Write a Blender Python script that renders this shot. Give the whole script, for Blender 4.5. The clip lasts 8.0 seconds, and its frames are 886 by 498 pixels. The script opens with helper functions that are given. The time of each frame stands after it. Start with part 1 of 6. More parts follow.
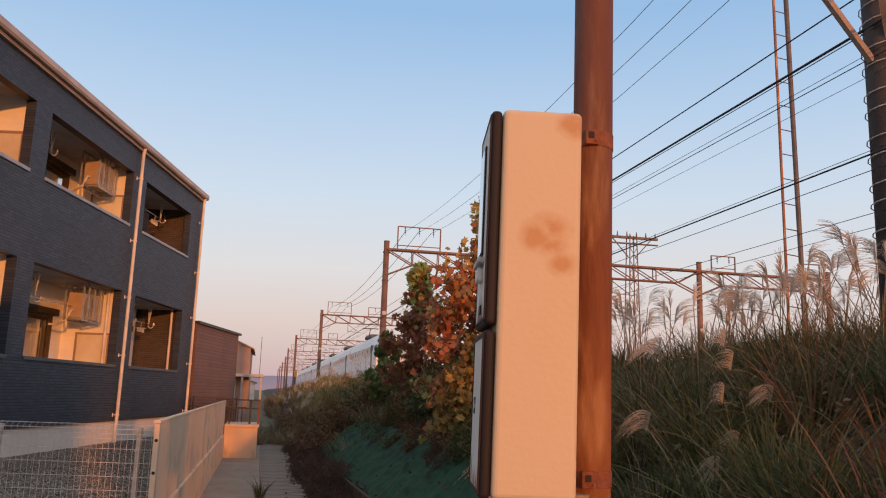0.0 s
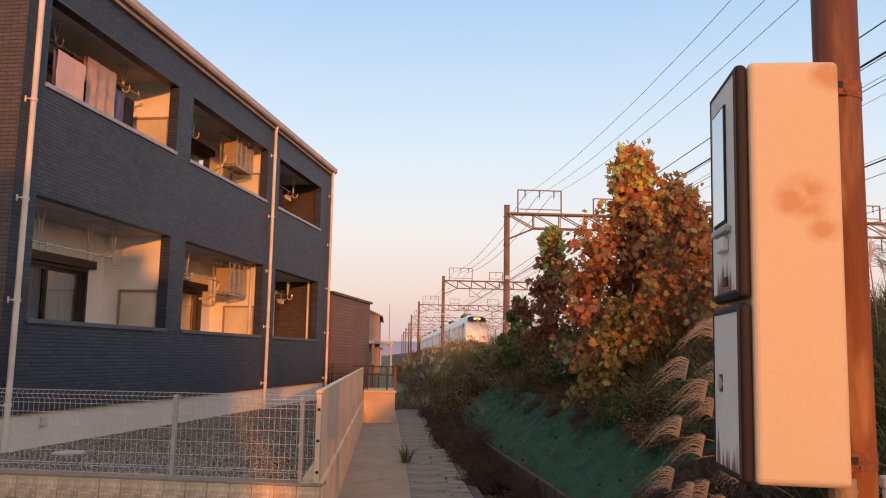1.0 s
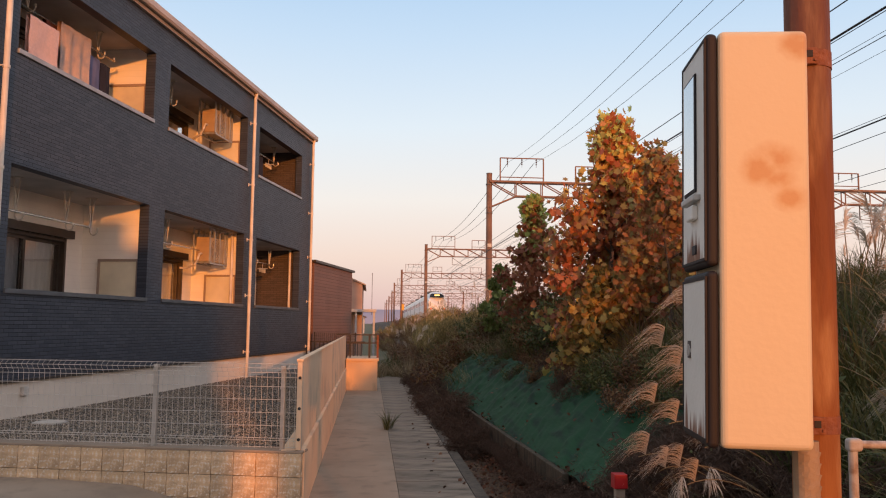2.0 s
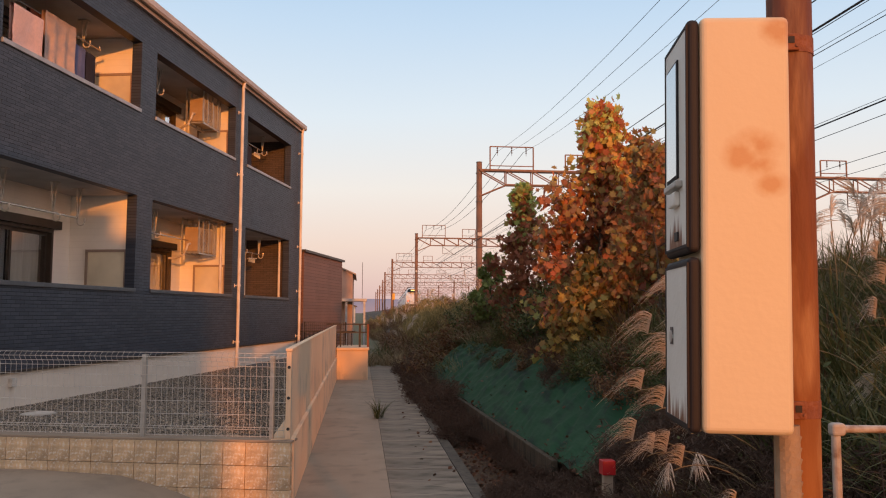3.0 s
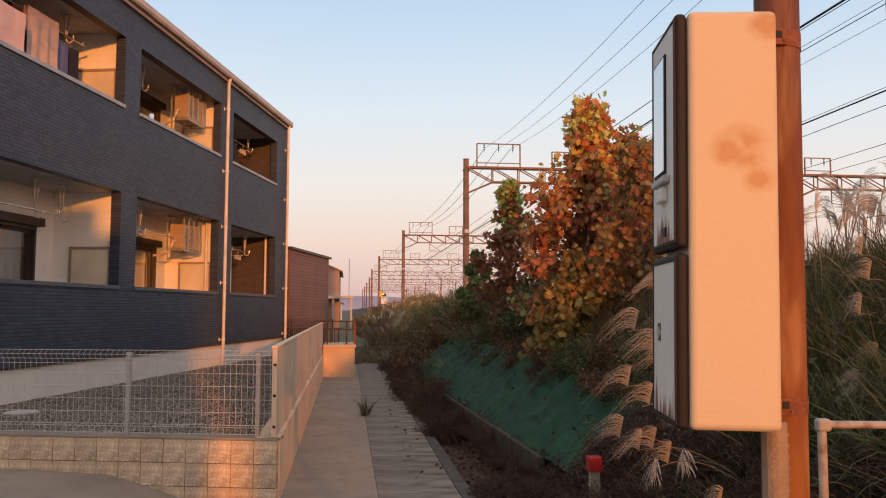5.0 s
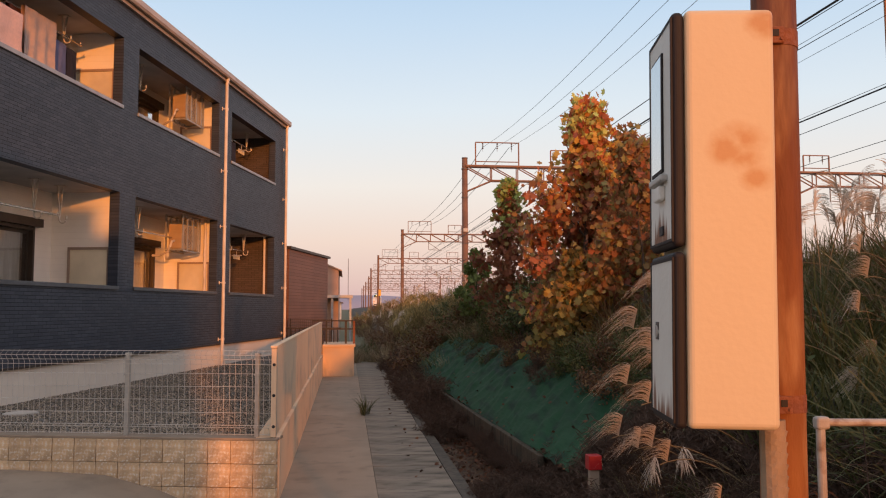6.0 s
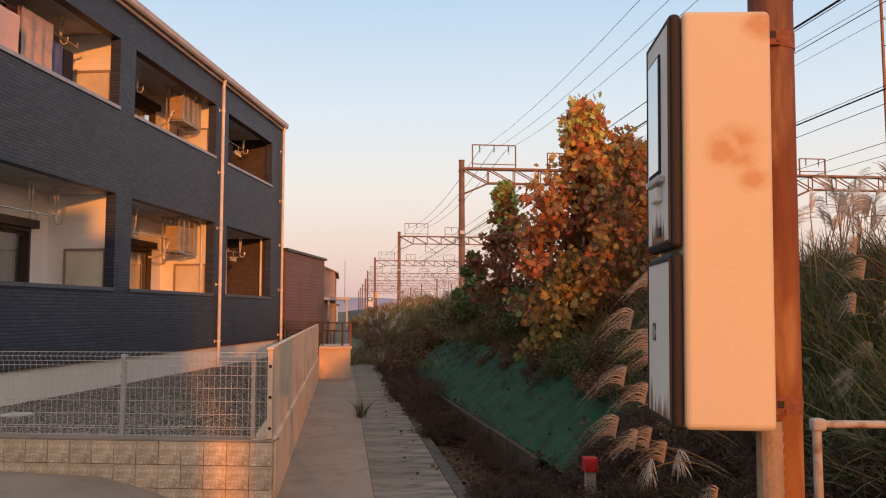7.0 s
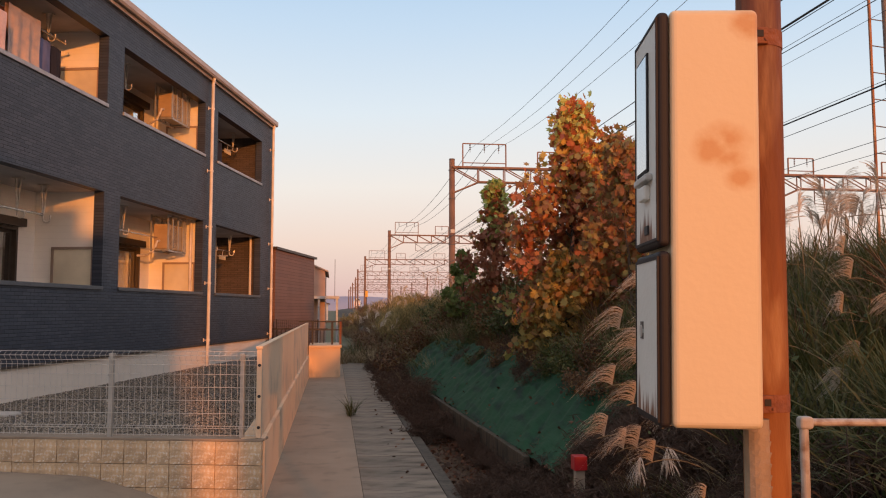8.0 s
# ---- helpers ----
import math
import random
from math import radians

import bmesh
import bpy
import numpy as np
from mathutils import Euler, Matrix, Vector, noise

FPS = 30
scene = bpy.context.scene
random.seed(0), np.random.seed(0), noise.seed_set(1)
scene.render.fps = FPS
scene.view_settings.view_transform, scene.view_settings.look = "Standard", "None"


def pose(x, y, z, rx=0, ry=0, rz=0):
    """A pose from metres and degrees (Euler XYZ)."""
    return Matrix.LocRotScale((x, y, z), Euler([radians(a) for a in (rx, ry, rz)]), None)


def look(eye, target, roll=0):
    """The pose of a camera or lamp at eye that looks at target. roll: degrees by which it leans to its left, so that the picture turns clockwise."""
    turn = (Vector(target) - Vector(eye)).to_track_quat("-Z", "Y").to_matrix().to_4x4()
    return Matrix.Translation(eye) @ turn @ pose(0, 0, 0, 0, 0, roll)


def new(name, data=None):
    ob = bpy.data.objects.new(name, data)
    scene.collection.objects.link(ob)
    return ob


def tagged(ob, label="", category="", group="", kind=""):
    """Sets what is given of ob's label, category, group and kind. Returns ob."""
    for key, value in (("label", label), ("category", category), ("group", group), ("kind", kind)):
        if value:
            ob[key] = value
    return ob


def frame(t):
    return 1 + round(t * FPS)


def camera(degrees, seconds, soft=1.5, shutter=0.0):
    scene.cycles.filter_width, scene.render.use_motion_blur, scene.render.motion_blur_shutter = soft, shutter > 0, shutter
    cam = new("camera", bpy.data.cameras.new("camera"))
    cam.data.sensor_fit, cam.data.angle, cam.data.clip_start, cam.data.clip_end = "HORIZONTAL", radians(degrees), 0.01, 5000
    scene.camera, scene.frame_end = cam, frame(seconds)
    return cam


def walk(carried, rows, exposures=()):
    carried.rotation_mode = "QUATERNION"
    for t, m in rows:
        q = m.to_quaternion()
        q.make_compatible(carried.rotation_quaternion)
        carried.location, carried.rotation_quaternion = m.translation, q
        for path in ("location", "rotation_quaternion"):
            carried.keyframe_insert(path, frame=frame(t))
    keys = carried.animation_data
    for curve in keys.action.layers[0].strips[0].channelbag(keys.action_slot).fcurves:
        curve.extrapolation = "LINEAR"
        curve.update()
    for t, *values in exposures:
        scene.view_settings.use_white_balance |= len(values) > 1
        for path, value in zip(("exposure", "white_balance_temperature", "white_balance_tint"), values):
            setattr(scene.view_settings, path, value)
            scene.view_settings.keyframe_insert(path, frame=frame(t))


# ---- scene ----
cam = camera(57.7, 8.0, soft=1.1)
PATH = [
    (0, (0.465, -0.048, 1.581), (0.465, 1.919, 1.939), 1.9),
    (0.1, (0.426, -0.056, 1.575), (0.391, 1.912, 1.925), 1.7),
    (0.2, (0.376, -0.054, 1.576), (0.294, 1.916, 1.914), 1.4),
    (0.3, (0.315, -0.036, 1.581), (0.18, 1.933, 1.903), 1.1),
    (0.5, (0.238, -0.008, 1.593), (0.035, 1.959, 1.898), 1.0),
    (0.7, (0.198, -0.004, 1.6), (-0.049, 1.96, 1.888), 0.9),
    (1, (0.19, 0.014, 1.612), (-0.097, 1.976, 1.875), 0.9),
    (1.5, (0.208, 0.013, 1.617), (-0.066, 1.981, 1.84), 0.9),
    (2, (0.215, 0.009, 1.614), (-0.03, 1.986, 1.799), 0.6),
    (3.5, (0.237, 0.018, 1.611), (0.02, 2.0, 1.768), 0.2),
    (4, (0.234, 0.025, 1.611), (0.028, 2.008, 1.768), 0.2),
    (4.5, (0.231, 0.031, 1.609), (0.038, 2.016, 1.763), 0.3),
    (6, (0.235, 0.034, 1.612), (0.048, 2.019, 1.76), -0.1),
    (6.5, (0.234, 0.028, 1.607), (0.049, 2.014, 1.759), -0.0),
    (7, (0.234, 0.035, 1.608), (0.055, 2.021, 1.762), -0.0),
    (7.5, (0.235, 0.035, 1.607), (0.069, 2.022, 1.759), -0.0),
    (8, (0.239, 0.041, 1.607), (0.084, 2.029, 1.758), 0.0),
]
walk(cam, [(t, look(eye, target, roll)) for t, eye, target, roll in PATH],
     exposures=[(0.0, 0.0, 6500, 10), (0.6, 0.15, 6700, 10), (1.2, 0.27, 6850, 10), (3.5, 0.2, 7050, 10), (8.0, 0.2, 7050, 10)])

# ---- world, sun, exposure ----
SUN_AZ = 24.0      # degrees from -y towards +x, from where the sun shines
SUN_EL = 5.0
world = bpy.data.worlds.new("dusk_sky")
scene.world = world
world.use_nodes = True
wn, wl = world.node_tree.nodes, world.node_tree.links
wn.clear()
w_out, w_bg = wn.new("ShaderNodeOutputWorld"), wn.new("ShaderNodeBackground")
w_sky = wn.new("ShaderNodeTexSky")
w_sky.sky_type, w_sky.sun_disc = "NISHITA", False
w_sky.sun_elevation, w_sky.sun_rotation = radians(SUN_EL), radians(180 - SUN_AZ)
w_sky.air_density, w_sky.dust_density, w_sky.ozone_density = 1.0, 1.0, 2.0
w_gain = wn.new("ShaderNodeVectorMath")
w_gain.operation = "SCALE"
w_gain.inputs["Scale"].default_value = 0.12
w_co, w_sep, w_ramp = wn.new("ShaderNodeTexCoord"), wn.new("ShaderNodeSeparateXYZ"), wn.new("ShaderNodeValToRGB")
w_noise, w_add = wn.new("ShaderNodeTexNoise"), wn.new("ShaderNodeMath")
w_noise.inputs["Scale"].default_value = 2.5
w_add.operation = "MULTIPLY_ADD"
w_add.inputs[1].default_value = 0.02
wl.new(w_co.outputs["Generated"], w_sep.inputs[0])
wl.new(w_co.outputs["Generated"], w_noise.inputs["Vector"])
wl.new(w_noise.outputs["Fac"], w_add.inputs[0])
wl.new(w_sep.outputs["Z"], w_add.inputs[2])
wl.new(w_add.outputs[0], w_ramp.inputs[0])
SKY_STOPS = [(0.0, (0.56, 0.40, 0.42)), (0.03, (0.70, 0.50, 0.52)), (0.09, (0.83, 0.66, 0.62)), (0.16, (0.84, 0.80, 0.80)),
             (0.25, (0.71, 0.81, 0.93)), (0.35, (0.54, 0.71, 0.93)), (0.46, (0.36, 0.58, 0.88)), (0.62, (0.48, 0.58, 0.78)), (1.0, (0.78, 0.78, 0.82))]
w_ramp.color_ramp.elements.remove(w_ramp.color_ramp.elements[1])
for i, (p, c) in enumerate(SKY_STOPS):
    e = w_ramp.color_ramp.elements[0] if i == 0 else w_ramp.color_ramp.elements.new(p)
    e.position, e.color = p, (*c, 1)
w_mix = wn.new("ShaderNodeMixRGB")
w_mix.inputs[0].default_value = 0.85
wl.new(w_sky.outputs[0], w_gain.inputs[0])
wl.new(w_gain.outputs[0], w_mix.inputs[1])
wl.new(w_ramp.outputs[0], w_mix.inputs[2])
# the sunset side of the sky, behind the camera, glows warm
w_dot, w_pow, w_low, w_sum = wn.new("ShaderNodeVectorMath"), wn.new("ShaderNodeMath"), wn.new("ShaderNodeMapRange"), wn.new("ShaderNodeMixRGB")
w_dot.operation, w_pow.operation = "DOT_PRODUCT", "POWER"
w_dot.inputs[1].default_value = (math.sin(radians(SUN_AZ)), -math.cos(radians(SUN_AZ)), 0.0)
w_clamp, w_mul = wn.new("ShaderNodeMath"), wn.new("ShaderNodeMath")
w_clamp.operation, w_mul.operation = "MAXIMUM", "MULTIPLY"
w_clamp.inputs[1].default_value = 0.0
w_pow.inputs[1].default_value = 1.15
w_low.inputs[1].default_value, w_low.inputs[2].default_value, w_low.inputs[3].default_value, w_low.inputs[4].default_value = 0.0, 0.8, 1.0, 0.0
wl.new(w_co.outputs["Generated"], w_dot.inputs[0])
wl.new(w_dot.outputs["Value"], w_clamp.inputs[0])
wl.new(w_clamp.outputs[0], w_pow.inputs[0])
wl.new(w_sep.outputs["Z"], w_low.inputs[0])
wl.new(w_pow.outputs[0], w_mul.inputs[0])
wl.new(w_low.outputs[0], w_mul.inputs[1])
w_sum.blend_type = "ADD"
w_sum.inputs[2].default_value = (1.2, 0.55, 0.22, 1)
wl.new(w_mul.outputs[0], w_sum.inputs[0])
wl.new(w_mix.outputs[0], w_sum.inputs[1])
wl.new(w_sum.outputs[0], w_bg.inputs[0])
wl.new(w_bg.outputs[0], w_out.inputs[0])
w_bg.inputs[1].default_value = 1.0

sun = new("sun", bpy.data.lights.new("sun", "SUN"))
sun.data.energy, sun.data.angle, sun.data.color = 2.45, radians(0.7), (1.0, 0.32, 0.06)
sun_from = Vector((math.sin(radians(SUN_AZ)) * math.cos(radians(SUN_EL)), -math.cos(radians(SUN_AZ)) * math.cos(radians(SUN_EL)), math.sin(radians(SUN_EL))))
sun.matrix_world = look(sun_from * 100, (0, 0, 0))

# ---- frames of reference and small builders ----
PM = pose(0, 0, 0, 0, 0, 12.2)      # the path, the wall along it and the railway run this way


def at_path(u, v, z=0, rz=0):
    return PM @ pose(u, v, z, 0, 0, rz)


def thing(name, label, category, m=None, group="", kind=""):
    ob = new(name)
    ob.empty_display_size = 0.2
    ob.matrix_basis = m if m is not None else Matrix()
    return tagged(ob, label, category, group, kind)


def mesh_of(name, bm, mat, smooth=False):
    me = bpy.data.meshes.new(name)
    bmesh.ops.recalc_face_normals(bm, faces=bm.faces)
    bm.to_mesh(me)
    bm.free()
    me.materials.append(mat)
    if smooth:
        for p in me.polygons:
            p.use_smooth = True
    return me


def part(name, bm, mat, parent=None, label="", smooth=False):
    ob = new(name, mesh_of(name, bm, mat, smooth))
    if parent:
        ob.parent = parent
    return tagged(ob, label)


def solo(name, bm, mat, label, category="", m=None, kind="", group="", smooth=False):
    ob = new(name, mesh_of(name, bm, mat, smooth))
    if m is not None:
        ob.matrix_basis = m
    return tagged(ob, label, category, group, kind)


def shared(name, me, m, parent, label=""):
    ob = new(name, me)
    ob.parent = parent
    ob.matrix_basis = m
    return tagged(ob, label)


def from_arrays(name, verts, faces, mat, smooth=False):
    me = bpy.data.meshes.new(name)
    me.from_pydata(verts, [], faces)
    me.materials.append(mat)
    if smooth:
        for p in me.polygons:
            p.use_smooth = True
    return me


def box(bm, x0, x1, y0, y1, z0, z1, bevel=0.0, m=None):
    r = bmesh.ops.create_cube(bm, size=1, matrix=Matrix.Translation(((x0 + x1) / 2, (y0 + y1) / 2, (z0 + z1) / 2)) @ Matrix.Diagonal((abs(x1 - x0), abs(y1 - y0), abs(z1 - z0), 1)))
    vs = r["verts"]
    if bevel:
        es = list({e for v in vs for e in v.link_edges})
        b = bmesh.ops.bevel(bm, geom=es, offset=bevel, segments=2, affect="EDGES", profile=0.6)
        vs = list(set(b["verts"]) | {v for v in vs if v.is_valid})
    if m is not None:
        bmesh.ops.transform(bm, matrix=m, verts=vs)
    return bm


def B(*a, **k):
    return box(bmesh.new(), *a, **k)


def rod(bm, a, b, r, r2=None, n=8):
    a, b = Vector(a), Vector(b)
    d = b - a
    m = Matrix.Translation((a + b) / 2) @ d.to_track_quat("Z", "Y").to_matrix().to_4x4()
    bmesh.ops.create_cone(bm, cap_ends=True, segments=n, radius1=r, radius2=r if r2 is None else r2, depth=d.length, matrix=m)
    return bm


def R(a, b, r, r2=None, n=8):
    return rod(bmesh.new(), a, b, r, r2, n)


def tube(bm, pts, r, n=6):
    """A bent round bar through the points, in one skin."""
    pts = [Vector(p) for p in pts]
    rows = []
    for i, p in enumerate(pts):
        d = (pts[min(i + 1, len(pts) - 1)] - pts[max(i - 1, 0)]).normalized()
        side = d.cross(Vector((0, 0, 1)) if abs(d.z) < 0.9 else Vector((1, 0, 0))).normalized()
        up = side.cross(d)
        rows.append([bm.verts.new(p + r * (math.cos(6.28319 * k / n) * side + math.sin(6.28319 * k / n) * up)) for k in range(n)])
    for a, b in zip(rows, rows[1:]):
        for k in range(n):
            bm.faces.new((a[k], a[(k + 1) % n], b[(k + 1) % n], b[k]))
    bm.faces.new(rows[0])
    bm.faces.new(rows[-1])
    return bm


def bar(bm, a, b, w):
    a, b = Vector(a), Vector(b)
    d = b - a
    m = Matrix.Translation((a + b) / 2) @ d.to_track_quat("Z", "Y").to_matrix().to_4x4() @ Matrix.Diagonal((w, w, d.length, 1))
    bmesh.ops.create_cube(bm, size=1, matrix=m)
    return bm


def prism(bm, outline, y0, y1):
    """An outline of (x, z) pulled along y."""
    a = [bm.verts.new((x, y0, z)) for x, z in outline]
    b = [bm.verts.new((x, y1, z)) for x, z in outline]
    bm.faces.new(a)
    bm.faces.new(b[::-1])
    n = len(a)
    for i in range(n):
        bm.faces.new((a[i], b[i], b[(i + 1) % n], a[(i + 1) % n]))
    return bm


# ---- materials ----
def material(name, colour, rough=0.7, metal=0.0, second=None, scale=6.0, third=None, scale3=40.0, bump=0.2, bump_scale=60.0, stretch=(1, 1, 1), random_value=0.0, island=0.0, spec=0.4, coords="Object", contrast=(0.35, 0.65)):
    """Base colour broken up at two scales, with fine relief."""
    m = bpy.data.materials.new(name)
    m.use_nodes = True
    nt = m.node_tree
    nn, ll = nt.nodes, nt.links
    bsdf = nn["Principled BSDF"]
    bsdf.inputs["Roughness"].default_value = rough
    bsdf.inputs["Metallic"].default_value = metal
    bsdf.inputs["Specular IOR Level"].default_value = spec
    tc, mp = nn.new("ShaderNodeTexCoord"), nn.new("ShaderNodeMapping")
    mp.inputs["Scale"].default_value = stretch
    ll.new(tc.outputs[coords], mp.inputs[0])
    out = None

    def noise_fac(s, lo, hi, detail=5):
        n, r = nn.new("ShaderNodeTexNoise"), nn.new("ShaderNodeMapRange")
        n.inputs["Scale"].default_value, n.inputs["Detail"].default_value = s, detail
        ll.new(mp.outputs[0], n.inputs["Vector"])
        ll.new(n.outputs["Fac"], r.inputs[0])
        r.inputs[1].default_value, r.inputs[2].default_value = lo, hi
        return r.outputs[0]

    def blend(fac, a, b):
        x = nn.new("ShaderNodeMixRGB")
        ll.new(fac, x.inputs[0])
        for i, c in ((1, a), (2, b)):
            if isinstance(c, tuple):
                x.inputs[i].default_value = (*c, 1)
            else:
                ll.new(c, x.inputs[i])
        return x.outputs[0]
    second = second or tuple(c * 0.75 for c in colour)
    out = blend(noise_fac(scale, *contrast), colour, second)
    if third:
        out = blend(noise_fac(scale3, 0.52, 0.68), out, third)
    if random_value or island:
        hs, mr = nn.new("ShaderNodeHueSaturation"), nn.new("ShaderNodeMapRange")
        amount = random_value or island
        if random_value:
            ll.new(nn.new("ShaderNodeObjectInfo").outputs["Random"], mr.inputs[0])
        else:
            ll.new(nn.new("ShaderNodeNewGeometry").outputs["Random Per Island"], mr.inputs[0])
        mr.inputs[3].default_value, mr.inputs[4].default_value = 1 - amount, 1 + amount
        ll.new(mr.outputs[0], hs.inputs["Value"])
        ll.new(out, hs.inputs["Color"])
        out = hs.outputs[0]
    ll.new(out, bsdf.inputs["Base Color"])
    if bump:
        b = nn.new("ShaderNodeBump")
        b.inputs["Strength"].default_value, b.inputs["Distance"].default_value = bump, 0.01
        ll.new(noise_fac(bump_scale, 0.2, 0.8, 4), b.inputs["Height"])
        ll.new(b.outputs[0], bsdf.inputs["Normal"])
    return m


def siding(name, c1, c2, mortar, w, h, rough=0.6, along="y", relief=0.9):
    """Pressed siding boards with a fine brick pattern."""
    m = bpy.data.materials.new(name)
    m.use_nodes = True
    nn, ll = m.node_tree.nodes, m.node_tree.links
    bsdf = nn["Principled BSDF"]
    bsdf.inputs["Roughness"].default_value = rough
    bsdf.inputs["Specular IOR Level"].default_value = 0.3
    tc, sep, com = nn.new("ShaderNodeTexCoord"), nn.new("ShaderNodeSeparateXYZ"), nn.new("ShaderNodeCombineXYZ")
    ll.new(tc.outputs["Object"], sep.inputs[0])
    ll.new(sep.outputs[along.upper()], com.inputs[0])
    ll.new(sep.outputs["Z"], com.inputs[1])
    br = nn.new("ShaderNodeTexBrick")
    br.inputs["Scale"].default_value = 1.0
    br.inputs["Brick Width"].default_value, br.inputs["Row Height"].default_value = w, h
    br.inputs["Mortar Size"].default_value, br.inputs["Mortar Smooth"].default_value = h * 0.09, 0.3
    for k, c in (("Color1", c1), ("Color2", c2), ("Mortar", mortar)):
        br.inputs[k].default_value = (*c, 1)
    ll.new(com.outputs[0], br.inputs["Vector"])
    nz, mx, mr = nn.new("ShaderNodeTexNoise"), nn.new("ShaderNodeMixRGB"), nn.new("ShaderNodeMapRange")
    nz.inputs["Scale"].default_value, nz.inputs["Detail"].default_value = 1.3, 6
    ll.new(tc.outputs["Object"], nz.inputs["Vector"])
    mr.inputs[3].default_value, mr.inputs[4].default_value = 0.75, 1.2
    ll.new(nz.outputs["Fac"], mr.inputs[0])
    mx.blend_type = "MULTIPLY"
    mx.inputs[0].default_value = 1
    ll.new(br.outputs["Color"], mx.inputs[1])
    ll.new(mr.outputs[0], mx.inputs[2])
    ll.new(mx.outputs[0], bsdf.inputs["Base Color"])
    bp, inv = nn.new("ShaderNodeBump"), nn.new("ShaderNodeMath")
    inv.operation = "SUBTRACT"
    inv.inputs[0].default_value = 1
    ll.new(br.outputs["Fac"], inv.inputs[1])
    bp.inputs["Strength"].default_value, bp.inputs["Distance"].default_value = relief, 0.006
    ll.new(inv.outputs[0], bp.inputs["Height"])
    ll.new(bp.outputs[0], bsdf.inputs["Normal"])
    return m


def glass(name, tint=(0.9, 0.95, 1.0), rough=0.02):
    m = bpy.data.materials.new(name)
    m.use_nodes = True
    b = m.node_tree.nodes["Principled BSDF"]
    b.inputs["Base Color"].default_value = (*tint, 1)
    b.inputs["Roughness"].default_value = rough
    b.inputs["Transmission Weight"].default_value = 1.0
    b.inputs["IOR"].default_value = 2.1
    return m


def glow(name, colour, strength):
    m = bpy.data.materials.new(name)
    m.use_nodes = True
    b = m.node_tree.nodes["Principled BSDF"]
    b.inputs["Base Color"].default_value = (*colour, 1)
    b.inputs["Emission Color"].default_value = (*colour, 1)
    b.inputs["Emission Strength"].default_value = strength
    return m


def leaf_material(name, stops, rough=0.6, spread=0.5, height=None):
    """Leaf colours that vary leaf by leaf; height = (z0, z1) also runs the colours up the plant."""
    m = bpy.data.materials.new(name)
    m.use_nodes = True
    nn, ll = m.node_tree.nodes, m.node_tree.links
    bsdf = nn["Principled BSDF"]
    bsdf.inputs["Roughness"].default_value = rough
    bsdf.inputs["Specular IOR Level"].default_value = 0.25
    geo, ramp, add = nn.new("ShaderNodeNewGeometry"), nn.new("ShaderNodeValToRGB"), nn.new("ShaderNodeMath")
    add.operation = "MULTIPLY_ADD"
    ll.new(geo.outputs["Random Per Island"], add.inputs[0])
    add.inputs[1].default_value = spread
    if height:
        tc, sep, mr = nn.new("ShaderNodeTexCoord"), nn.new("ShaderNodeSeparateXYZ"), nn.new("ShaderNodeMapRange")
        ll.new(tc.outputs["Object"], sep.inputs[0])
        ll.new(sep.outputs["Z"], mr.inputs[0])
        mr.inputs[1].default_value, mr.inputs[2].default_value = height
        mr.inputs[3].default_value, mr.inputs[4].default_value = 0, 1 - spread
        ll.new(mr.outputs[0], add.inputs[2])
    else:
        oi, mu = nn.new("ShaderNodeObjectInfo"), nn.new("ShaderNodeMath")
        mu.operation = "MULTIPLY"
        mu.inputs[1].default_value = 1 - spread
        ll.new(oi.outputs["Random"], mu.inputs[0])
        ll.new(mu.outputs[0], add.inputs[2])
    ll.new(add.outputs[0], ramp.inputs[0])
    ramp.color_ramp.elements.remove(ramp.color_ramp.elements[1])
    for i, (p, c) in enumerate(stops):
        e = ramp.color_ramp.elements[0] if i == 0 else ramp.color_ramp.elements.new(p)
        e.position, e.color = p, (*c, 1)
    tr, mix = nn.new("ShaderNodeBsdfTranslucent"), nn.new("ShaderNodeMixShader")
    mix.inputs[0].default_value = 0.3
    ll.new(ramp.outputs[0], bsdf.inputs["Base Color"])
    ll.new(ramp.outputs[0], tr.inputs["Color"])
    ll.new(bsdf.outputs[0], mix.inputs[1])
    ll.new(tr.outputs[0], mix.inputs[2])
    ll.new(mix.outputs[0], nn["Material Output"].inputs["Surface"])
    return m


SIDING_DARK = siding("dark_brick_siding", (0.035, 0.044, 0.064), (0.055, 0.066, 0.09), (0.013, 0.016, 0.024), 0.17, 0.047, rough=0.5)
# end siding: the dark siding again, warmed and lightened in colour for sunlight
SIDING_DARK_SUNLIT_X = siding("dark_brick_siding_sunlit_end", (0.075, 0.06, 0.055), (0.1, 0.08, 0.07), (0.03, 0.025, 0.024), 0.17, 0.047, along="x")
SIDING_WHITE = siding("cream_siding", (0.88, 0.85, 0.80), (0.89, 0.86, 0.81), (0.86, 0.83, 0.78), 3.0, 0.1, relief=0.15)
SIDING_WHITE_X = siding("cream_siding_end", (0.88, 0.85, 0.80), (0.89, 0.86, 0.81), (0.86, 0.83, 0.78), 3.0, 0.1, along="x", relief=0.15)
SIDING_BROWN = siding("brown_lap_siding", (0.19, 0.10, 0.075), (0.22, 0.115, 0.085), (0.145, 0.078, 0.058), 3.0, 0.09)
SIDING_BROWN_X = siding("brown_lap_siding_end", (0.19, 0.10, 0.075), (0.22, 0.115, 0.085), (0.145, 0.078, 0.058), 3.0, 0.09, along="x")
PLASTER = material("cream_plaster", (0.68, 0.62, 0.55), 0.8, scale=0.8)
SOFFIT = material("grey_soffit_board", (0.56, 0.53, 0.51), 0.8, scale=2)
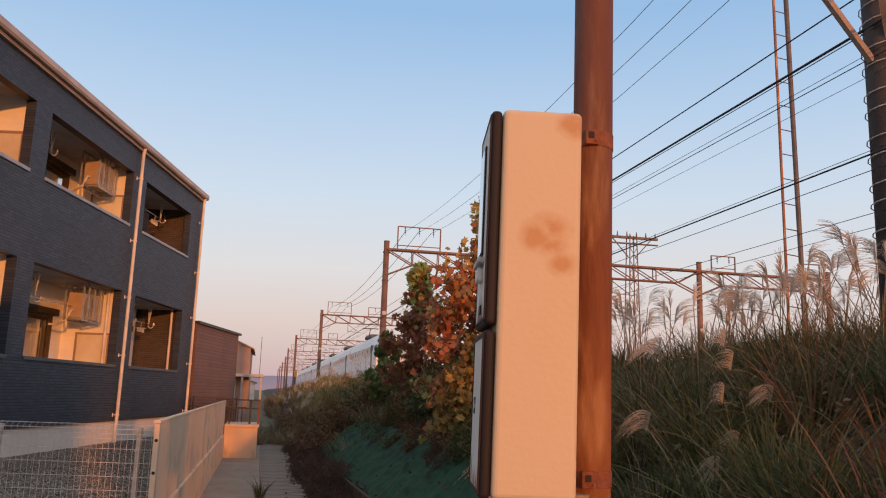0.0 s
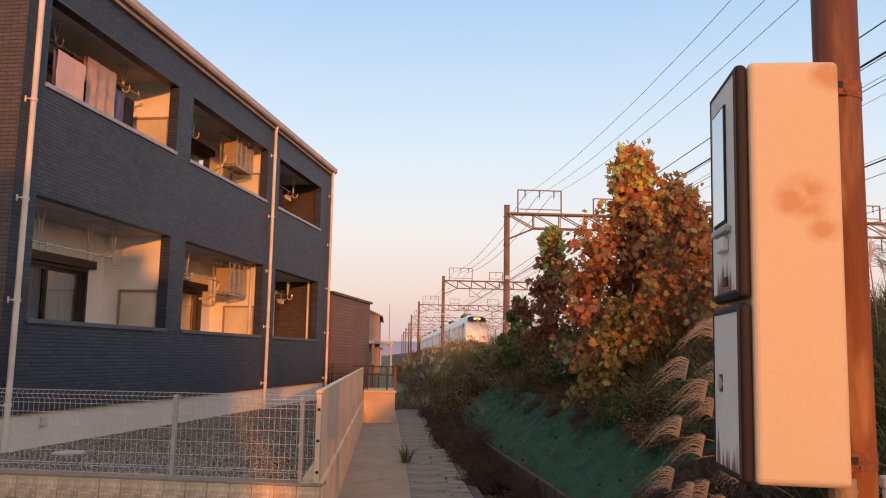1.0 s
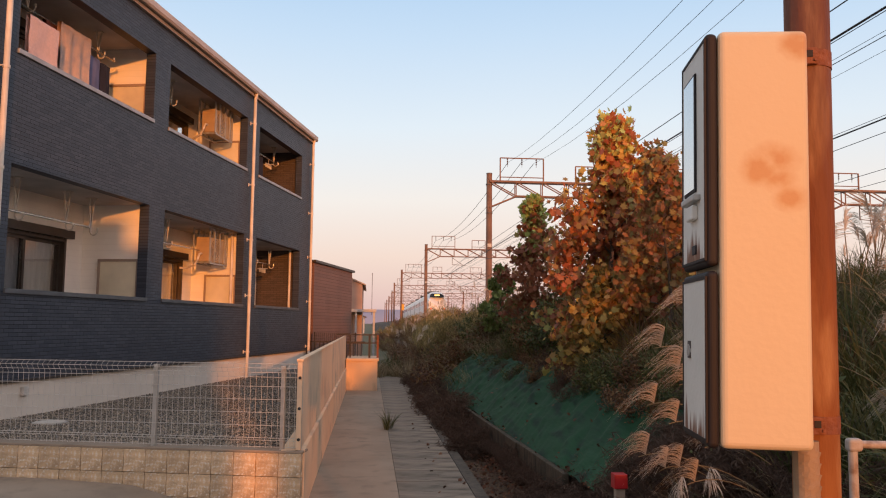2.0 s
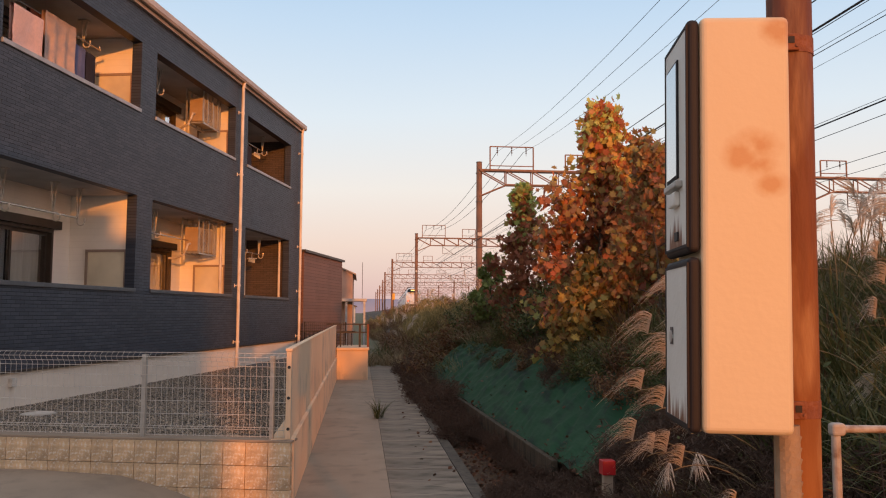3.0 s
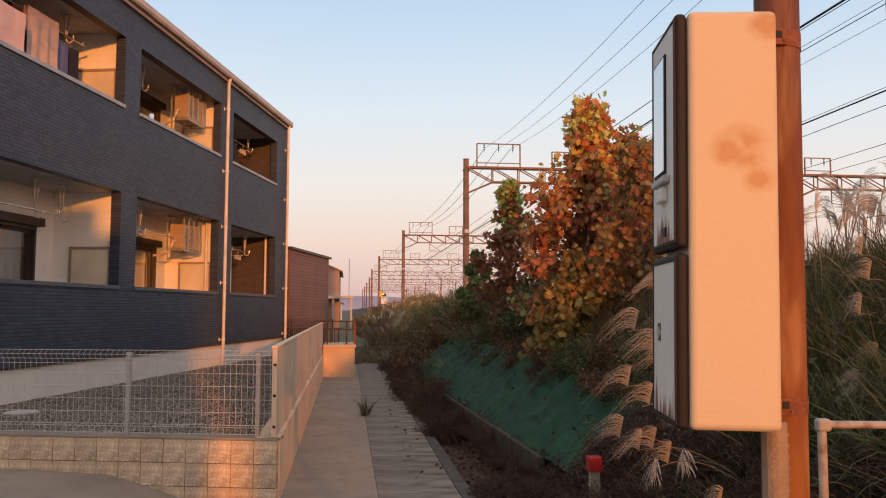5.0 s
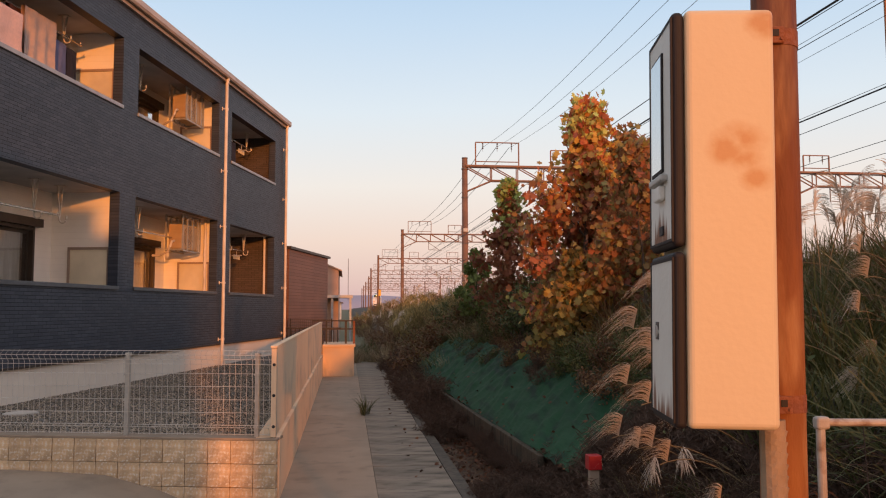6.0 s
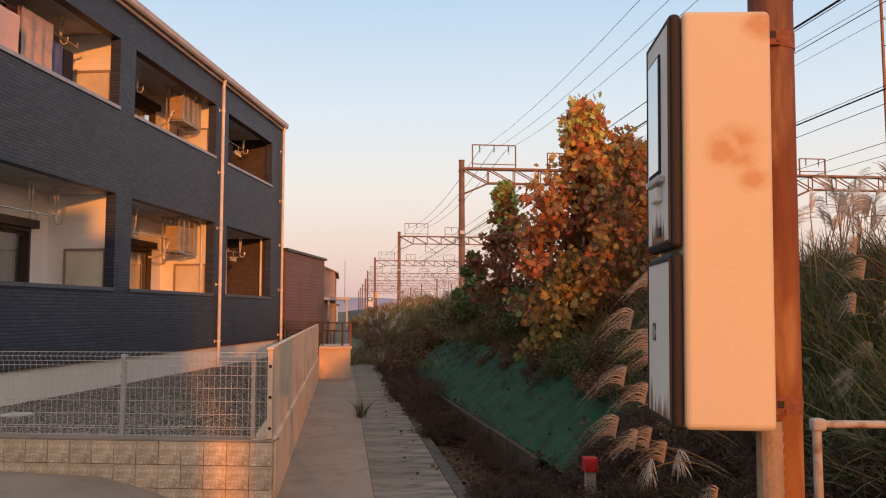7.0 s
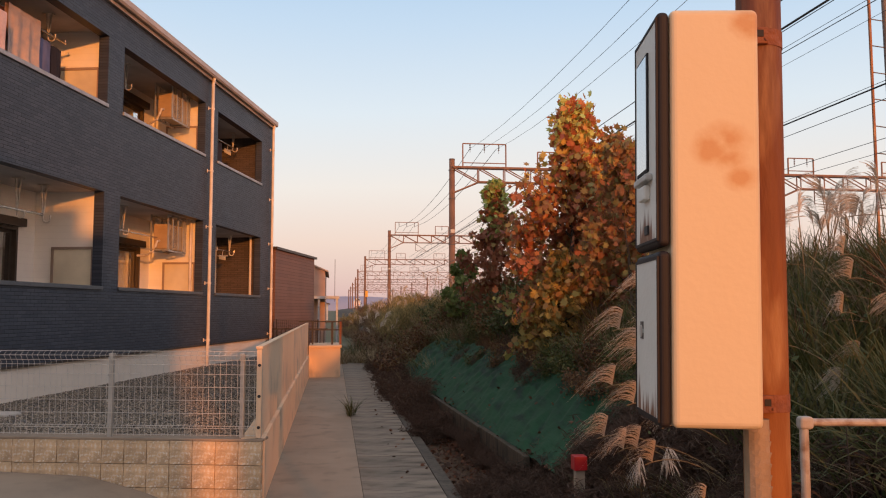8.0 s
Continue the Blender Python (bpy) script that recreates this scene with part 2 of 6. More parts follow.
CONCRETE = material("smooth_concrete", (0.33, 0.256, 0.192), 0.85, second=(0.27, 0.208, 0.155), scale=1.3, third=(0.235, 0.182, 0.137), scale3=4, bump=0.25, bump_scale=90)
CONCRETE_WALL = material("stained_wall_concrete", (0.78, 0.56, 0.375), 0.85, second=(0.68, 0.485, 0.33), scale=1.0, third=(0.5, 0.38, 0.28), scale3=3.2, bump=0.3, bump_scale=70, stretch=(1, 0.6, 0.7))
CONCRETE_SLAB = material("worn_slab_concrete", (0.27, 0.218, 0.17), 0.85, second=(0.125, 0.102, 0.078), scale=2.6, third=(0.08, 0.066, 0.051), scale3=6, bump=0.4, bump_scale=60, random_value=0.1, stretch=(0.6, 1.5, 1), contrast=(0.36, 0.66))
EDGE_CONCRETE = material("dark_edge_concrete", (0.12, 0.098, 0.078), 0.9, second=(0.075, 0.062, 0.05), scale=5, third=(0.05, 0.045, 0.035), scale3=14, bump=0.4)
PLINTH = material("foundation_render", (0.78, 0.69, 0.59), 0.85, second=(0.68, 0.6, 0.51), scale=0.9, bump=0.15)
BLOCK = material("tan_split_block", (0.70, 0.505, 0.315), 0.9, second=(0.47, 0.335, 0.215), scale=11, third=(0.74, 0.68, 0.58), scale3=38, bump=0.8, bump_scale=70, random_value=0.13, coords="Object")
MORTAR = material("grey_mortar", (0.42, 0.35, 0.28), 0.95)
GRAVEL_BED = material("grey_gravel_bed", (0.13, 0.115, 0.1), 0.95, second=(0.06, 0.058, 0.056), scale=38, third=(0.4, 0.38, 0.36), scale3=55, bump=1.0, bump_scale=45)
GRAVEL = material("grey_gravel_stones", (0.28, 0.23, 0.178), 0.9, second=(0.16, 0.135, 0.105), scale=9, island=0.85, bump=0.2)
METAL_TRIM = material("brown_painted_steel", (0.36, 0.27, 0.22), 0.5, scale=3, bump=0.05)
GUTTER = material("beige_gutter", (0.50, 0.40, 0.34), 0.45, scale=2, bump=0.03)
PIPE_BEIGE = material("beige_downpipe", (0.74, 0.65, 0.56), 0.45, scale=3, bump=0.03)
# lower-floor copy of the sill grey, darkened in colour for the shade there
SILL_SHADED = material("shaded_grey_parapet_cap", (0.10, 0.105, 0.115), 0.5, scale=5, bump=0.05)
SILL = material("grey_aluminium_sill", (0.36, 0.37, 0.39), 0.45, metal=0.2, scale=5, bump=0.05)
BLACK_PAINT = material("black_rail_paint", (0.022, 0.018, 0.016), 0.6, second=(0.05, 0.03, 0.02), scale=9, bump=0.1)
FRAME_DARK = material("bronze_window_frame", (0.07, 0.055, 0.045), 0.45, metal=0.3, scale=5, bump=0.03)
BOARD = material("cream_partition_board", (0.80, 0.73, 0.56), 0.6, scale=1.5, bump=0.05)
GALV = material("galvanised_steel", (0.52, 0.5, 0.47), 0.45, metal=0.6, second=(0.4, 0.39, 0.37), scale=15, bump=0.1)
WIRE = material("white_coated_wire", (0.62, 0.57, 0.51), 0.5, scale=20, bump=0.0)
CHROME = material("stainless_pole", (0.62, 0.6, 0.58), 0.25, metal=0.9, scale=10, bump=0.0)
GLASS = glass("window_glass")
CURTAIN = material("pale_curtain", (0.84, 0.81, 0.76), 0.9, scale=3, stretch=(1, 8, 0.3))
CABINET = material("white_enamel_cabinet", (0.63, 0.51, 0.345), 0.5, second=(0.60, 0.475, 0.31), scale=1.5, bump=0.05, contrast=(0.4, 0.75))
RUBBER = material("dark_brown_rubber", (0.013, 0.008, 0.008), 0.65, scale=3, bump=0.05)
DOOR_GREY = material("grey_enamel_door", (0.70, 0.66, 0.60), 0.55, second=(0.62, 0.58, 0.52), scale=3, bump=0.08)
RUST = material("rusted_brown_pole", (0.36, 0.15, 0.055), 0.65, second=(0.19, 0.06, 0.025), scale=5, third=(0.5, 0.28, 0.14), scale3=9, bump=0.35, bump_scale=50, stretch=(1, 1, 0.25))
RUST_DARK = material("rusted_clamp", (0.16, 0.05, 0.025), 0.75, second=(0.26, 0.09, 0.04), scale=22, bump=0.5)
STEEL_RUSTY = material("red_brown_painted_mast", (0.24, 0.135, 0.095), 0.75, second=(0.17, 0.1, 0.075), scale=1.4, bump=0.2, bump_scale=20)
STEEL_GREY = material("weathered_grey_steel", (0.16, 0.13, 0.12), 0.6, metal=0.3, second=(0.1, 0.085, 0.08), scale=3, bump=0.1)
CABLE = material("black_cable", (0.025, 0.025, 0.028), 0.6, scale=4, bump=0)
INSULATOR = material("brown_porcelain", (0.12, 0.08, 0.06), 0.3, scale=4, bump=0)
POLE_DARK = material("dark_concrete_pole", (0.085, 0.07, 0.065), 0.8, second=(0.06, 0.05, 0.045), scale=3, bump=0.3)
SOIL = material("dry_soil", (0.075, 0.056, 0.04), 0.95, second=(0.04, 0.032, 0.024), scale=4, third=(0.11, 0.075, 0.05), scale3=25, bump=0.9, bump_scale=30)
LITTER_SOIL = material("leaf_littered_soil", (0.13, 0.085, 0.055), 0.95, second=(0.065, 0.046, 0.032), scale=9, third=(0.24, 0.12, 0.06), scale3=40, bump=1.0, bump_scale=35)
GREEN_SHEET = material("green_weed_sheet", (0.010, 0.060, 0.025), 0.9, second=(0.007, 0.048, 0.020), scale=1.6, third=(0.004, 0.022, 0.013), scale3=3.5, bump=0.9, bump_scale=7, stretch=(2.2, 0.5, 1))
MOSSY = material("mossy_concrete", (0.095, 0.07, 0.046), 0.9, second=(0.05, 0.042, 0.028), scale=5, third=(0.022, 0.021, 0.014), scale3=9, bump=0.5, bump_scale=40, stretch=(1, 2.2, 0.5))
BALLAST = material("brown_ballast", (0.2, 0.16, 0.13), 0.95, second=(0.11, 0.09, 0.075), scale=12, bump=0.8, bump_scale=20)
FIELD = material("far_field", (0.13, 0.11, 0.06), 0.95, second=(0.09, 0.09, 0.045), scale=0.05, bump=0)
BARK = material("grey_brown_bark", (0.13, 0.10, 0.08), 0.9, second=(0.07, 0.055, 0.045), scale=12, bump=0.8, stretch=(1, 1, 0.3))
TRAIN_WHITE = material("white_train_paint", (0.72, 0.70, 0.68), 0.35, second=(0.68, 0.66, 0.64), scale=0.4, bump=0.0)
TRAIN_GLASS = material("black_train_glass", (0.02, 0.022, 0.026), 0.12, scale=1, bump=0)
TRAIN_GREY = material("grey_underframe", (0.12, 0.115, 0.11), 0.7, scale=2, bump=0.1)
# aerial haze over the far hills is put into this pale blue colour
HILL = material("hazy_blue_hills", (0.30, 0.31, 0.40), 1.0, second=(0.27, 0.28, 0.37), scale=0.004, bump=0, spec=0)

# ---- ground and path ----
def strip_mesh(profile, v0, v1, step=None, wobble=0.0):
    """A sheet with the cross profile (u, z), drawn along v."""
    n = max(1, int((v1 - v0) / step)) if step else 1
    verts, faces = [], []
    k = len(profile)
    for i in range(n + 1):
        v = v0 + (v1 - v0) * i / n
        for j, (u, z) in enumerate(profile):
            dz = wobble * noise.noise((u * 0.8, v * 0.6, 3)) if 0 < j < k - 1 else 0
            verts.append((u, v, z + dz))
    for i in range(n):
        for j in range(k - 1):
            a = i * k + j
            faces.append((a, a + 1, a + k + 1, a + k))
    return verts, faces


def SHEET_FOOT(v):
    return 2.05 - 0.035 * (v - 7.5)


def sheet_point(q, v):
    """The sheet over the slope: q runs from its foot to its overgrown head; folds fan down the slope."""
    u0 = SHEET_FOOT(v)
    u = u0 + q * (2.92 - 0.03 * (v - 7.5) - u0)
    z = 0.25 + q * 0.74
    fold = math.sin((v * 2.1 + q * 2.6 + 1.3 * noise.noise((v * 0.7, q * 1.5, 2))) * 2.6)
    z += 0.035 * (1 - abs(fold)) ** 2 * (0.35 + 0.65 * q) + 0.05 * noise.noise((u * 1.2 + v * 0.6, v * 2.6 - u * 3.4, 1)) * min(1, q * 4 + 0.2)
    z += 0.03 * noise.noise((u * 3 + v, v * 7 - u * 9, 5)) + 0.04 * noise.noise((u * 0.9, v * 0.8, 9)) * q
    return (u, v, z)


def setting():
    bm = bmesh.new()
    bmesh.ops.create_grid(bm, x_segments=2, y_segments=2, size=2500)
    solo("ground", bm, FIELD, "flat dry fields reaching the horizon", m=pose(0, 0, -0.35), kind="structure")
    # concrete apron along the wall
    bm = bmesh.new()
    rows = [[bm.verts.new((x, y, z)) for x, z in ((-12, 0.24), (-4.1, 0.23), (-3.3, 0.2), (-3.05, 0.14), (-2.8, 0.075), (-2.6, 0.003))] for y in (6.727, 5.6, 4.0)]
    for r in (1, 2):
        for q in rows[r]:
            q.co.z = max(0.003, q.co.z - 0.06 * r)
    for a, b in zip(rows, rows[1:]):
        for i in range(5):
            bm.faces.new((a[i], a[i + 1], b[i + 1], b[i]))
    solo("ramp", bm, CONCRETE, "rough concrete ramp in front of the block wall", kind="structure", smooth=True)
    solo("forecourt", B(-14, -0.33, -3, 6.9, -0.3, -0.004), CONCRETE, "bare concrete forecourt", m=PM, kind="structure")
    solo("pavement", B(-0.32, 0.515, -3, 26, -0.3, 0.0), CONCRETE, "bare concrete apron beside the wall", m=PM, kind="structure")
    solo("road", B(-14, 14, -16, -3.05, -0.3, -0.004), CONCRETE, "worn concrete lane", m=PM, kind="structure")
    solo("channel_edge", B(1.24, 1.36, -3, 26, -0.3, -0.007, bevel=0.006), EDGE_CONCRETE, "dark concrete edge of the drain channel", m=PM, kind="structure")
    # ditch beside the slabs
    prof = [(1.355, -0.3), (1.36, -0.09), (1.5, -0.17), (1.75, -0.19), (1.98, -0.1), (2.1, -0.08)]
    v, f = strip_mesh(prof, -3, 26, 0.25, 0.05)
    tagged(new("ditch_floor", from_arrays("ditch_floor", v, f, LITTER_SOIL, True)), "shallow ditch filled with dead brown leaves", kind="structure").matrix_basis = PM
    # embankment
    prof = [(2.06, -0.3), (2.1, 0.1), (2.2, 0.26), (2.6, 0.6), (2.9, 0.8), (3.2, 1.06), (4.0, 1.45), (4.9, 1.7), (5.8, 1.82), (6.8, 1.9), (8.2, 2.25)]
    v, f = strip_mesh(prof, -14, 70, 0.5, 0.22)
    tagged(new("embankment", from_arrays("embankment", v, f, SOIL, True)), "earth railway embankment overgrown with weeds", kind="structure").matrix_basis = PM
    v, f = strip_mesh([(1.76, -0.3), (3.2, 1.1), (5.8, 1.82), (8.2, 2.25)], 70, 900, 40)
    tagged(new("embankment_far", from_arrays("embankment_far", v, f, SOIL, True)), "far stretch of the earth railway embankment", kind="structure").matrix_basis = PM
    v, f = strip_mesh([(8.2, 2.25), (9.0, 2.3), (40, 2.3), (44, 2.1), (52, -0.4)], -14, 900, 60)
    tagged(new("track_bed", from_arrays("track_bed", v, f, BALLAST, True)), "brown ballast track bed on the embankment", kind="structure").matrix_basis = PM
    # the green sheet laid on the foot of the slope
    v, f = strip_mesh([(i / 27, 0) for i in range(28)], 5.9, 18.0, 0.05)
    v = [sheet_point(q, vv) for q, vv, z in v]
    tagged(new("weed_sheet", from_arrays("weed_sheet", v, f, GREEN_SHEET, True)), "wrinkled green weed-control sheet pinned on the slope", "ground sheet").matrix_basis = PM
    # curb of the slope
    curb = thing("kerb", "low mossy concrete kerb at the slope's foot", "kerb", PM, kind="structure")
    bm = B(0.0, 0.06, -0.98, 0.98, -0.3, 0.25, bevel=0.014)
    me = mesh_of("kerb_stone", bm, MOSSY)
    for i in range(5):
        vc = 8.35 + i * 1.98
        shared("kerb_stone", me, pose(SHEET_FOOT(vc) - 0.055 + random.uniform(-.006, .006), vc, random.uniform(-.012, .012), 0, random.uniform(-1.5, 1.5), 2.0), curb)
    # plain unseen walls added behind the camera, stepped to shape the sun's shade
    for x0, x1, top in ((-30, 4.8, 5.6), (4.8, 5.3, 5.15), (5.3, 6.42, 4.55), (6.42, 6.84, 1.3), (6.84, 7.08, 3.1), (7.08, 9.5, 1.4), (9.5, 10.6, 2.42), (10.6, 44, 3.6)):
        solo("wall_behind", B(x0, x1, -13.2, -13, -0.3, top), CONCRETE_WALL, "plain unseen wall added to block the low sun", kind="structure")
    # distant hills
    verts, faces = [], []
    n = 90
    for i in range(n + 1):
        a = radians(-60 + 150 * i / n)
        h = 14 + 26 * (0.5 + noise.noise((i * 0.11, 2.2, 0))) + 6 * noise.noise((i * 0.5, 8, 0))
        for r, z in ((2150, -5), (2200, h * 0.95), (2420, -5)):
            verts.append((-math.sin(a) * r, math.cos(a) * r, z))
    for i in range(n):
        for j in range(2):
            k = i * 3 + j
            faces.append((k, k + 3, k + 4, k + 1))
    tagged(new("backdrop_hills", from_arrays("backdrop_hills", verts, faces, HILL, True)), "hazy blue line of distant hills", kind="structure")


# ---- the apartment building ----
X0 = -5.85            # the facade's face
BAYS = [(8.46, 11.76), (12.27, 15.78), (16.50, 19.60)]
FLOORS = [(1.91, 3.41), (4.71, 5.83)]
DEPTH = 1.0
T = 0.16


def apartment():
    b = thing("apartment_building", "two-storey apartment building in dark brick-pattern siding with recessed balconies", "building")
    # facade in pieces round the openings
    ys = [8.05] + [y for bay in BAYS for y in bay] + [20.50]
    zs = [0.9, FLOORS[0][0], FLOORS[0][1], FLOORS[1][0], FLOORS[1][1], 6.34]
    for z0, z1 in ((zs[0], zs[1]), (zs[2], zs[3]), (zs[4], zs[5])):
        part("wall", B(X0 - T, X0, 8.05, 20.5, z0, z1), SIDING_DARK, b)
    for z0, z1 in FLOORS:
        for y0, y1 in zip(ys[::2], ys[1::2]):
            part("wall_pier", B(X0 - T, X0, y0, y1, z0, z1), SIDING_DARK, b)
    part("end_wall", B(X0 - 8, X0 - T, 8.05, 8.21, 0.9, 6.34), SIDING_DARK_SUNLIT_X, b, "brick-pattern end wall, sunlit warmth put into its brown-grey colour")
    part("end_wall", B(X0 - 8, X0 - T, 20.34, 20.5, 0.9, 6.34), SIDING_DARK_SUNLIT_X, b)
    part("end_wall_facing", B(X0 - T - .3, X0 + .01, 8.03, 8.048, 0.9, 6.34), SIDING_DARK_SUNLIT_X, b)
    part("back_wall", B(X0 - 8.16, X0 - 8, 8.05, 20.5, 0.9, 6.34), SIDING_DARK, b)
    part("plinth", B(X0 - 8.1, X0 - 0.03, 8.09, 20.46, 0.2, 0.9), PLINTH, b, "grey rendered foundation")
    part("drip_trim", B(X0 - 0.03, X0 + 0.015, 8.04, 20.51, 0.885, 0.915), FRAME_DARK, b)
    # roof, nearly flat, with a fascia and a gutter
    bm = bmesh.new()
    prism(bm, [(X0 + 0.08, 6.482), (X0 - 8.3, 7.3), (X0 - 8.3, 7.4), (X0 + 0.08, 6.535)], 7.75, 20.5)
    part("roof", bm, METAL_TRIM, b, "brown metal roof")
    part("eaves_board", B(X0 - 0.16, X0, 7.9, 20.5, 6.342, 6.45), METAL_TRIM, b)
    part("soffit", B(X0, X0 + 0.055, 7.8, 20.45, 6.34, 6.36), GUTTER, b)
    part("fascia", B(X0 + 0.035, X0 + 0.06, 7.8, 20.45, 6.362, 6.48), GUTTER, b, "beige fascia board")
    bm = bmesh.new()
    out = [(X0 + a, z - 0.08) for a, z in ((0.063, 6.60), (0.063, 6.50), (0.085, 6.475), (0.125, 6.475), (0.148, 6.51), (0.148, 6.60), (0.138, 6.60), (0.138, 6.515), (0.12, 6.49), (0.09, 6.49), (0.075, 6.51), (0.075, 6.60))]
    prism(bm, out, 7.75, 20.5)
    part("gutter", bm, GUTTER, b, "beige half-round eaves gutter")
    # downpipes with clips
    for y, lo in ((8.17, 0.5), (15.98, 0.47), (20.33, 0.62)):
        bm = R((X0 + 0.075, y, lo), (X0 + 0.075, y, 6.3), 0.033, n=12)
        rod(bm, (X0 + 0.075, y, 6.28), (X0 + 0.1, y, 6.40), 0.033, n=12)
        p = part("downpipe", bm, PIPE_BEIGE, b, "beige plastic downpipe")
        for z in (1.0, 2.15, 3.3, 4.45, 5.75):
            bm = R((X0, y - 0.05, z), (X0 + 0.075, y - 0.05, z), 0.009)
            rod(bm, (X0 + 0.005, y - 0.05, z - 0.035), (X0 + 0.005, y - 0.05, z + 0.035), 0.012)
            rod(bm, (X0 + 0.075, y, z - 0.018), (X0 + 0.075, y, z + 0.018), 0.042, n=12)
            rod(bm, (X0 + 0.06, y - 0.05, z), (X0 + 0.075, y - 0.02, z), 0.009)
            part("pipe_clip", bm, PIPE_BEIGE, p)
    xb = X0 - T - DEPTH
    for fi, (z0, z1) in enumerate(FLOORS):
        zc = z1 + (0.012 if fi == 0 else 0.12)     # balcony ceiling
        zf = z0 - 1.12
        for bi, (y0, y1) in enumerate(BAYS):
            a, c = y0 - 0.2, y1 + 0.12
            part("balcony_floor", B(xb, X0 - T, a, c, zf - 0.12, zf), CONCRETE, b)
            part("balcony_ceiling", B(xb, X0 - T, a, c, zc, zc + 0.1), SOFFIT, b, "grey boarded balcony ceiling")
            wy0, wy1 = y1 - 2.25, y1 - 0.33
            wz1 = zf + 2.05
            for p0, p1, q0 in ((a, wy0, zf), (wy1, c, zf), (wy0, wy1, wz1)):
                part("balcony_back_wall", B(xb - 0.12, xb, p0, p1, q0, zc), SIDING_WHITE, b, "cream lap-siding back wall")
            last = bi == 2
            part("balcony_partition", B(xb, X0 - T, c, c + 0.1, zf, zc), SIDING_DARK_SUNLIT_X if last else SIDING_WHITE_X, b)
            part("balcony_partition", B(xb, X0 - T, a - 0.1, a, zf, zc), SIDING_WHITE_X, b)
            # sliding window
            w = part("window", B(xb - 0.1, xb + 0.02, wy0, wy0 + 0.05, zf, wz1), FRAME_DARK, b, "bronze-framed sliding window with a drawn pale curtain")
            bm = B(xb - 0.1, xb + 0.02, wy1 - 0.05, wy1, zf, wz1)
            box(bm, xb - 0.1, xb + 0.02, wy0 + 0.05, wy1 - 0.05, wz1 - 0.05, wz1)
            box(bm, xb - 0.1, xb + 0.02, wy0 + 0.05, wy1 - 0.05, zf, zf + 0.05)
            part("window_frame", bm, FRAME_DARK, w)
            mid = (wy0 + wy1) / 2
            for sy0, sy1, sx in ((wy0 + 0.05, mid + 0.03, xb - 0.03), (mid - 0.03, wy1 - 0.05, xb - 0.065)):
                bm = B(sx - 0.015, sx + 0.015, sy0, sy0 + 0.045, zf + 0.05, wz1 - 0.05)
                box(bm, sx - 0.015, sx + 0.015, sy1 - 0.045, sy1, zf + 0.05, wz1 - 0.05)
                box(bm, sx - 0.015, sx + 0.015, sy0 + 0.045, sy1 - 0.045, zf + 0.05, zf + 0.12)
                box(bm, sx - 0.015, sx + 0.015, sy0 + 0.045, sy1 - 0.045, wz1 - 0.1, wz1 - 0.05)
                part("sash", bm, FRAME_DARK, w)
                pane = part("pane", B(sx - 0.003, sx + 0.003, sy0 + 0.045, sy1 - 0.045, zf + 0.12, wz1 - 0.1), GLASS, w)
                pane.visible_shadow = False
            bm = bmesh.new()
            n = 36
            vs = []
            for i in range(n + 1):
                y = wy0 + 0.03 + (wy1 - wy0 - 0.06) * i / n
                x = xb - 0.18 + 0.03 * math.sin(i * 1.9)
                vs.append((bm.verts.new((x, y, zf + 0.05)), bm.verts.new((x, y, wz1))))
            for p0, p1 in zip(vs, vs[1:]):
                bm.faces.new((p0[0], p1[0], p1[1], p0[1]))
            part("curtain", bm, CURTAIN, w, "pale drawn curtain", smooth=True)
            part("room_back", B(xb - 0.5, xb - 0.4, wy0 - .2, wy1 + .2, zf, wz1 + .1), PLASTER, b)
            part("shutter_box", B(xb, xb + 0.09, wy0 - .02, wy1 + .1, wz1 + 0.005, wz1 + 0.13), FRAME_DARK, b)
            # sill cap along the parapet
            part("sill", B(X0 - T - 0.02, X0 + 0.025, y0 - 0.01, y1 + 0.01, z0 - 0.002, z0 + 0.055, bevel=0.006), SILL if fi else SILL_SHADED, b, "grey metal parapet cap")
            # partition board in a bronze frame
            if not last:
                p = part("partition_board", B(xb + 0.34, X0 - T - 0.06, c - 0.03, c - 0.015, zf + 0.05, z0 + 0.62), BOARD, b, "cream fire-break board in a bronze frame")
                bm = B(xb + 0.30, xb + 0.34, c - 0.045, c - 0.004, zf + 0.02, z0 + 0.66)
                box(bm, X0 - T - 0.06, X0 - T - 0.03, c - 0.045, c - 0.004, zf + 0.02, z0 + 0.66)
                box(bm, xb + 0.34, X0 - T - 0.06, c - 0.045, c - 0.004, z0 + 0.62, z0 + 0.66)
                part("board_frame", bm, METAL_TRIM, p)
            if fi == 0 and bi:
                part("drain_pipe", R((X0 - T - 0.1, y1 + 0.03, zf), (X0 - T - 0.1, y1 + 0.03, zc), 0.03, n=10), PIPE_BEIGE, b)
    return b


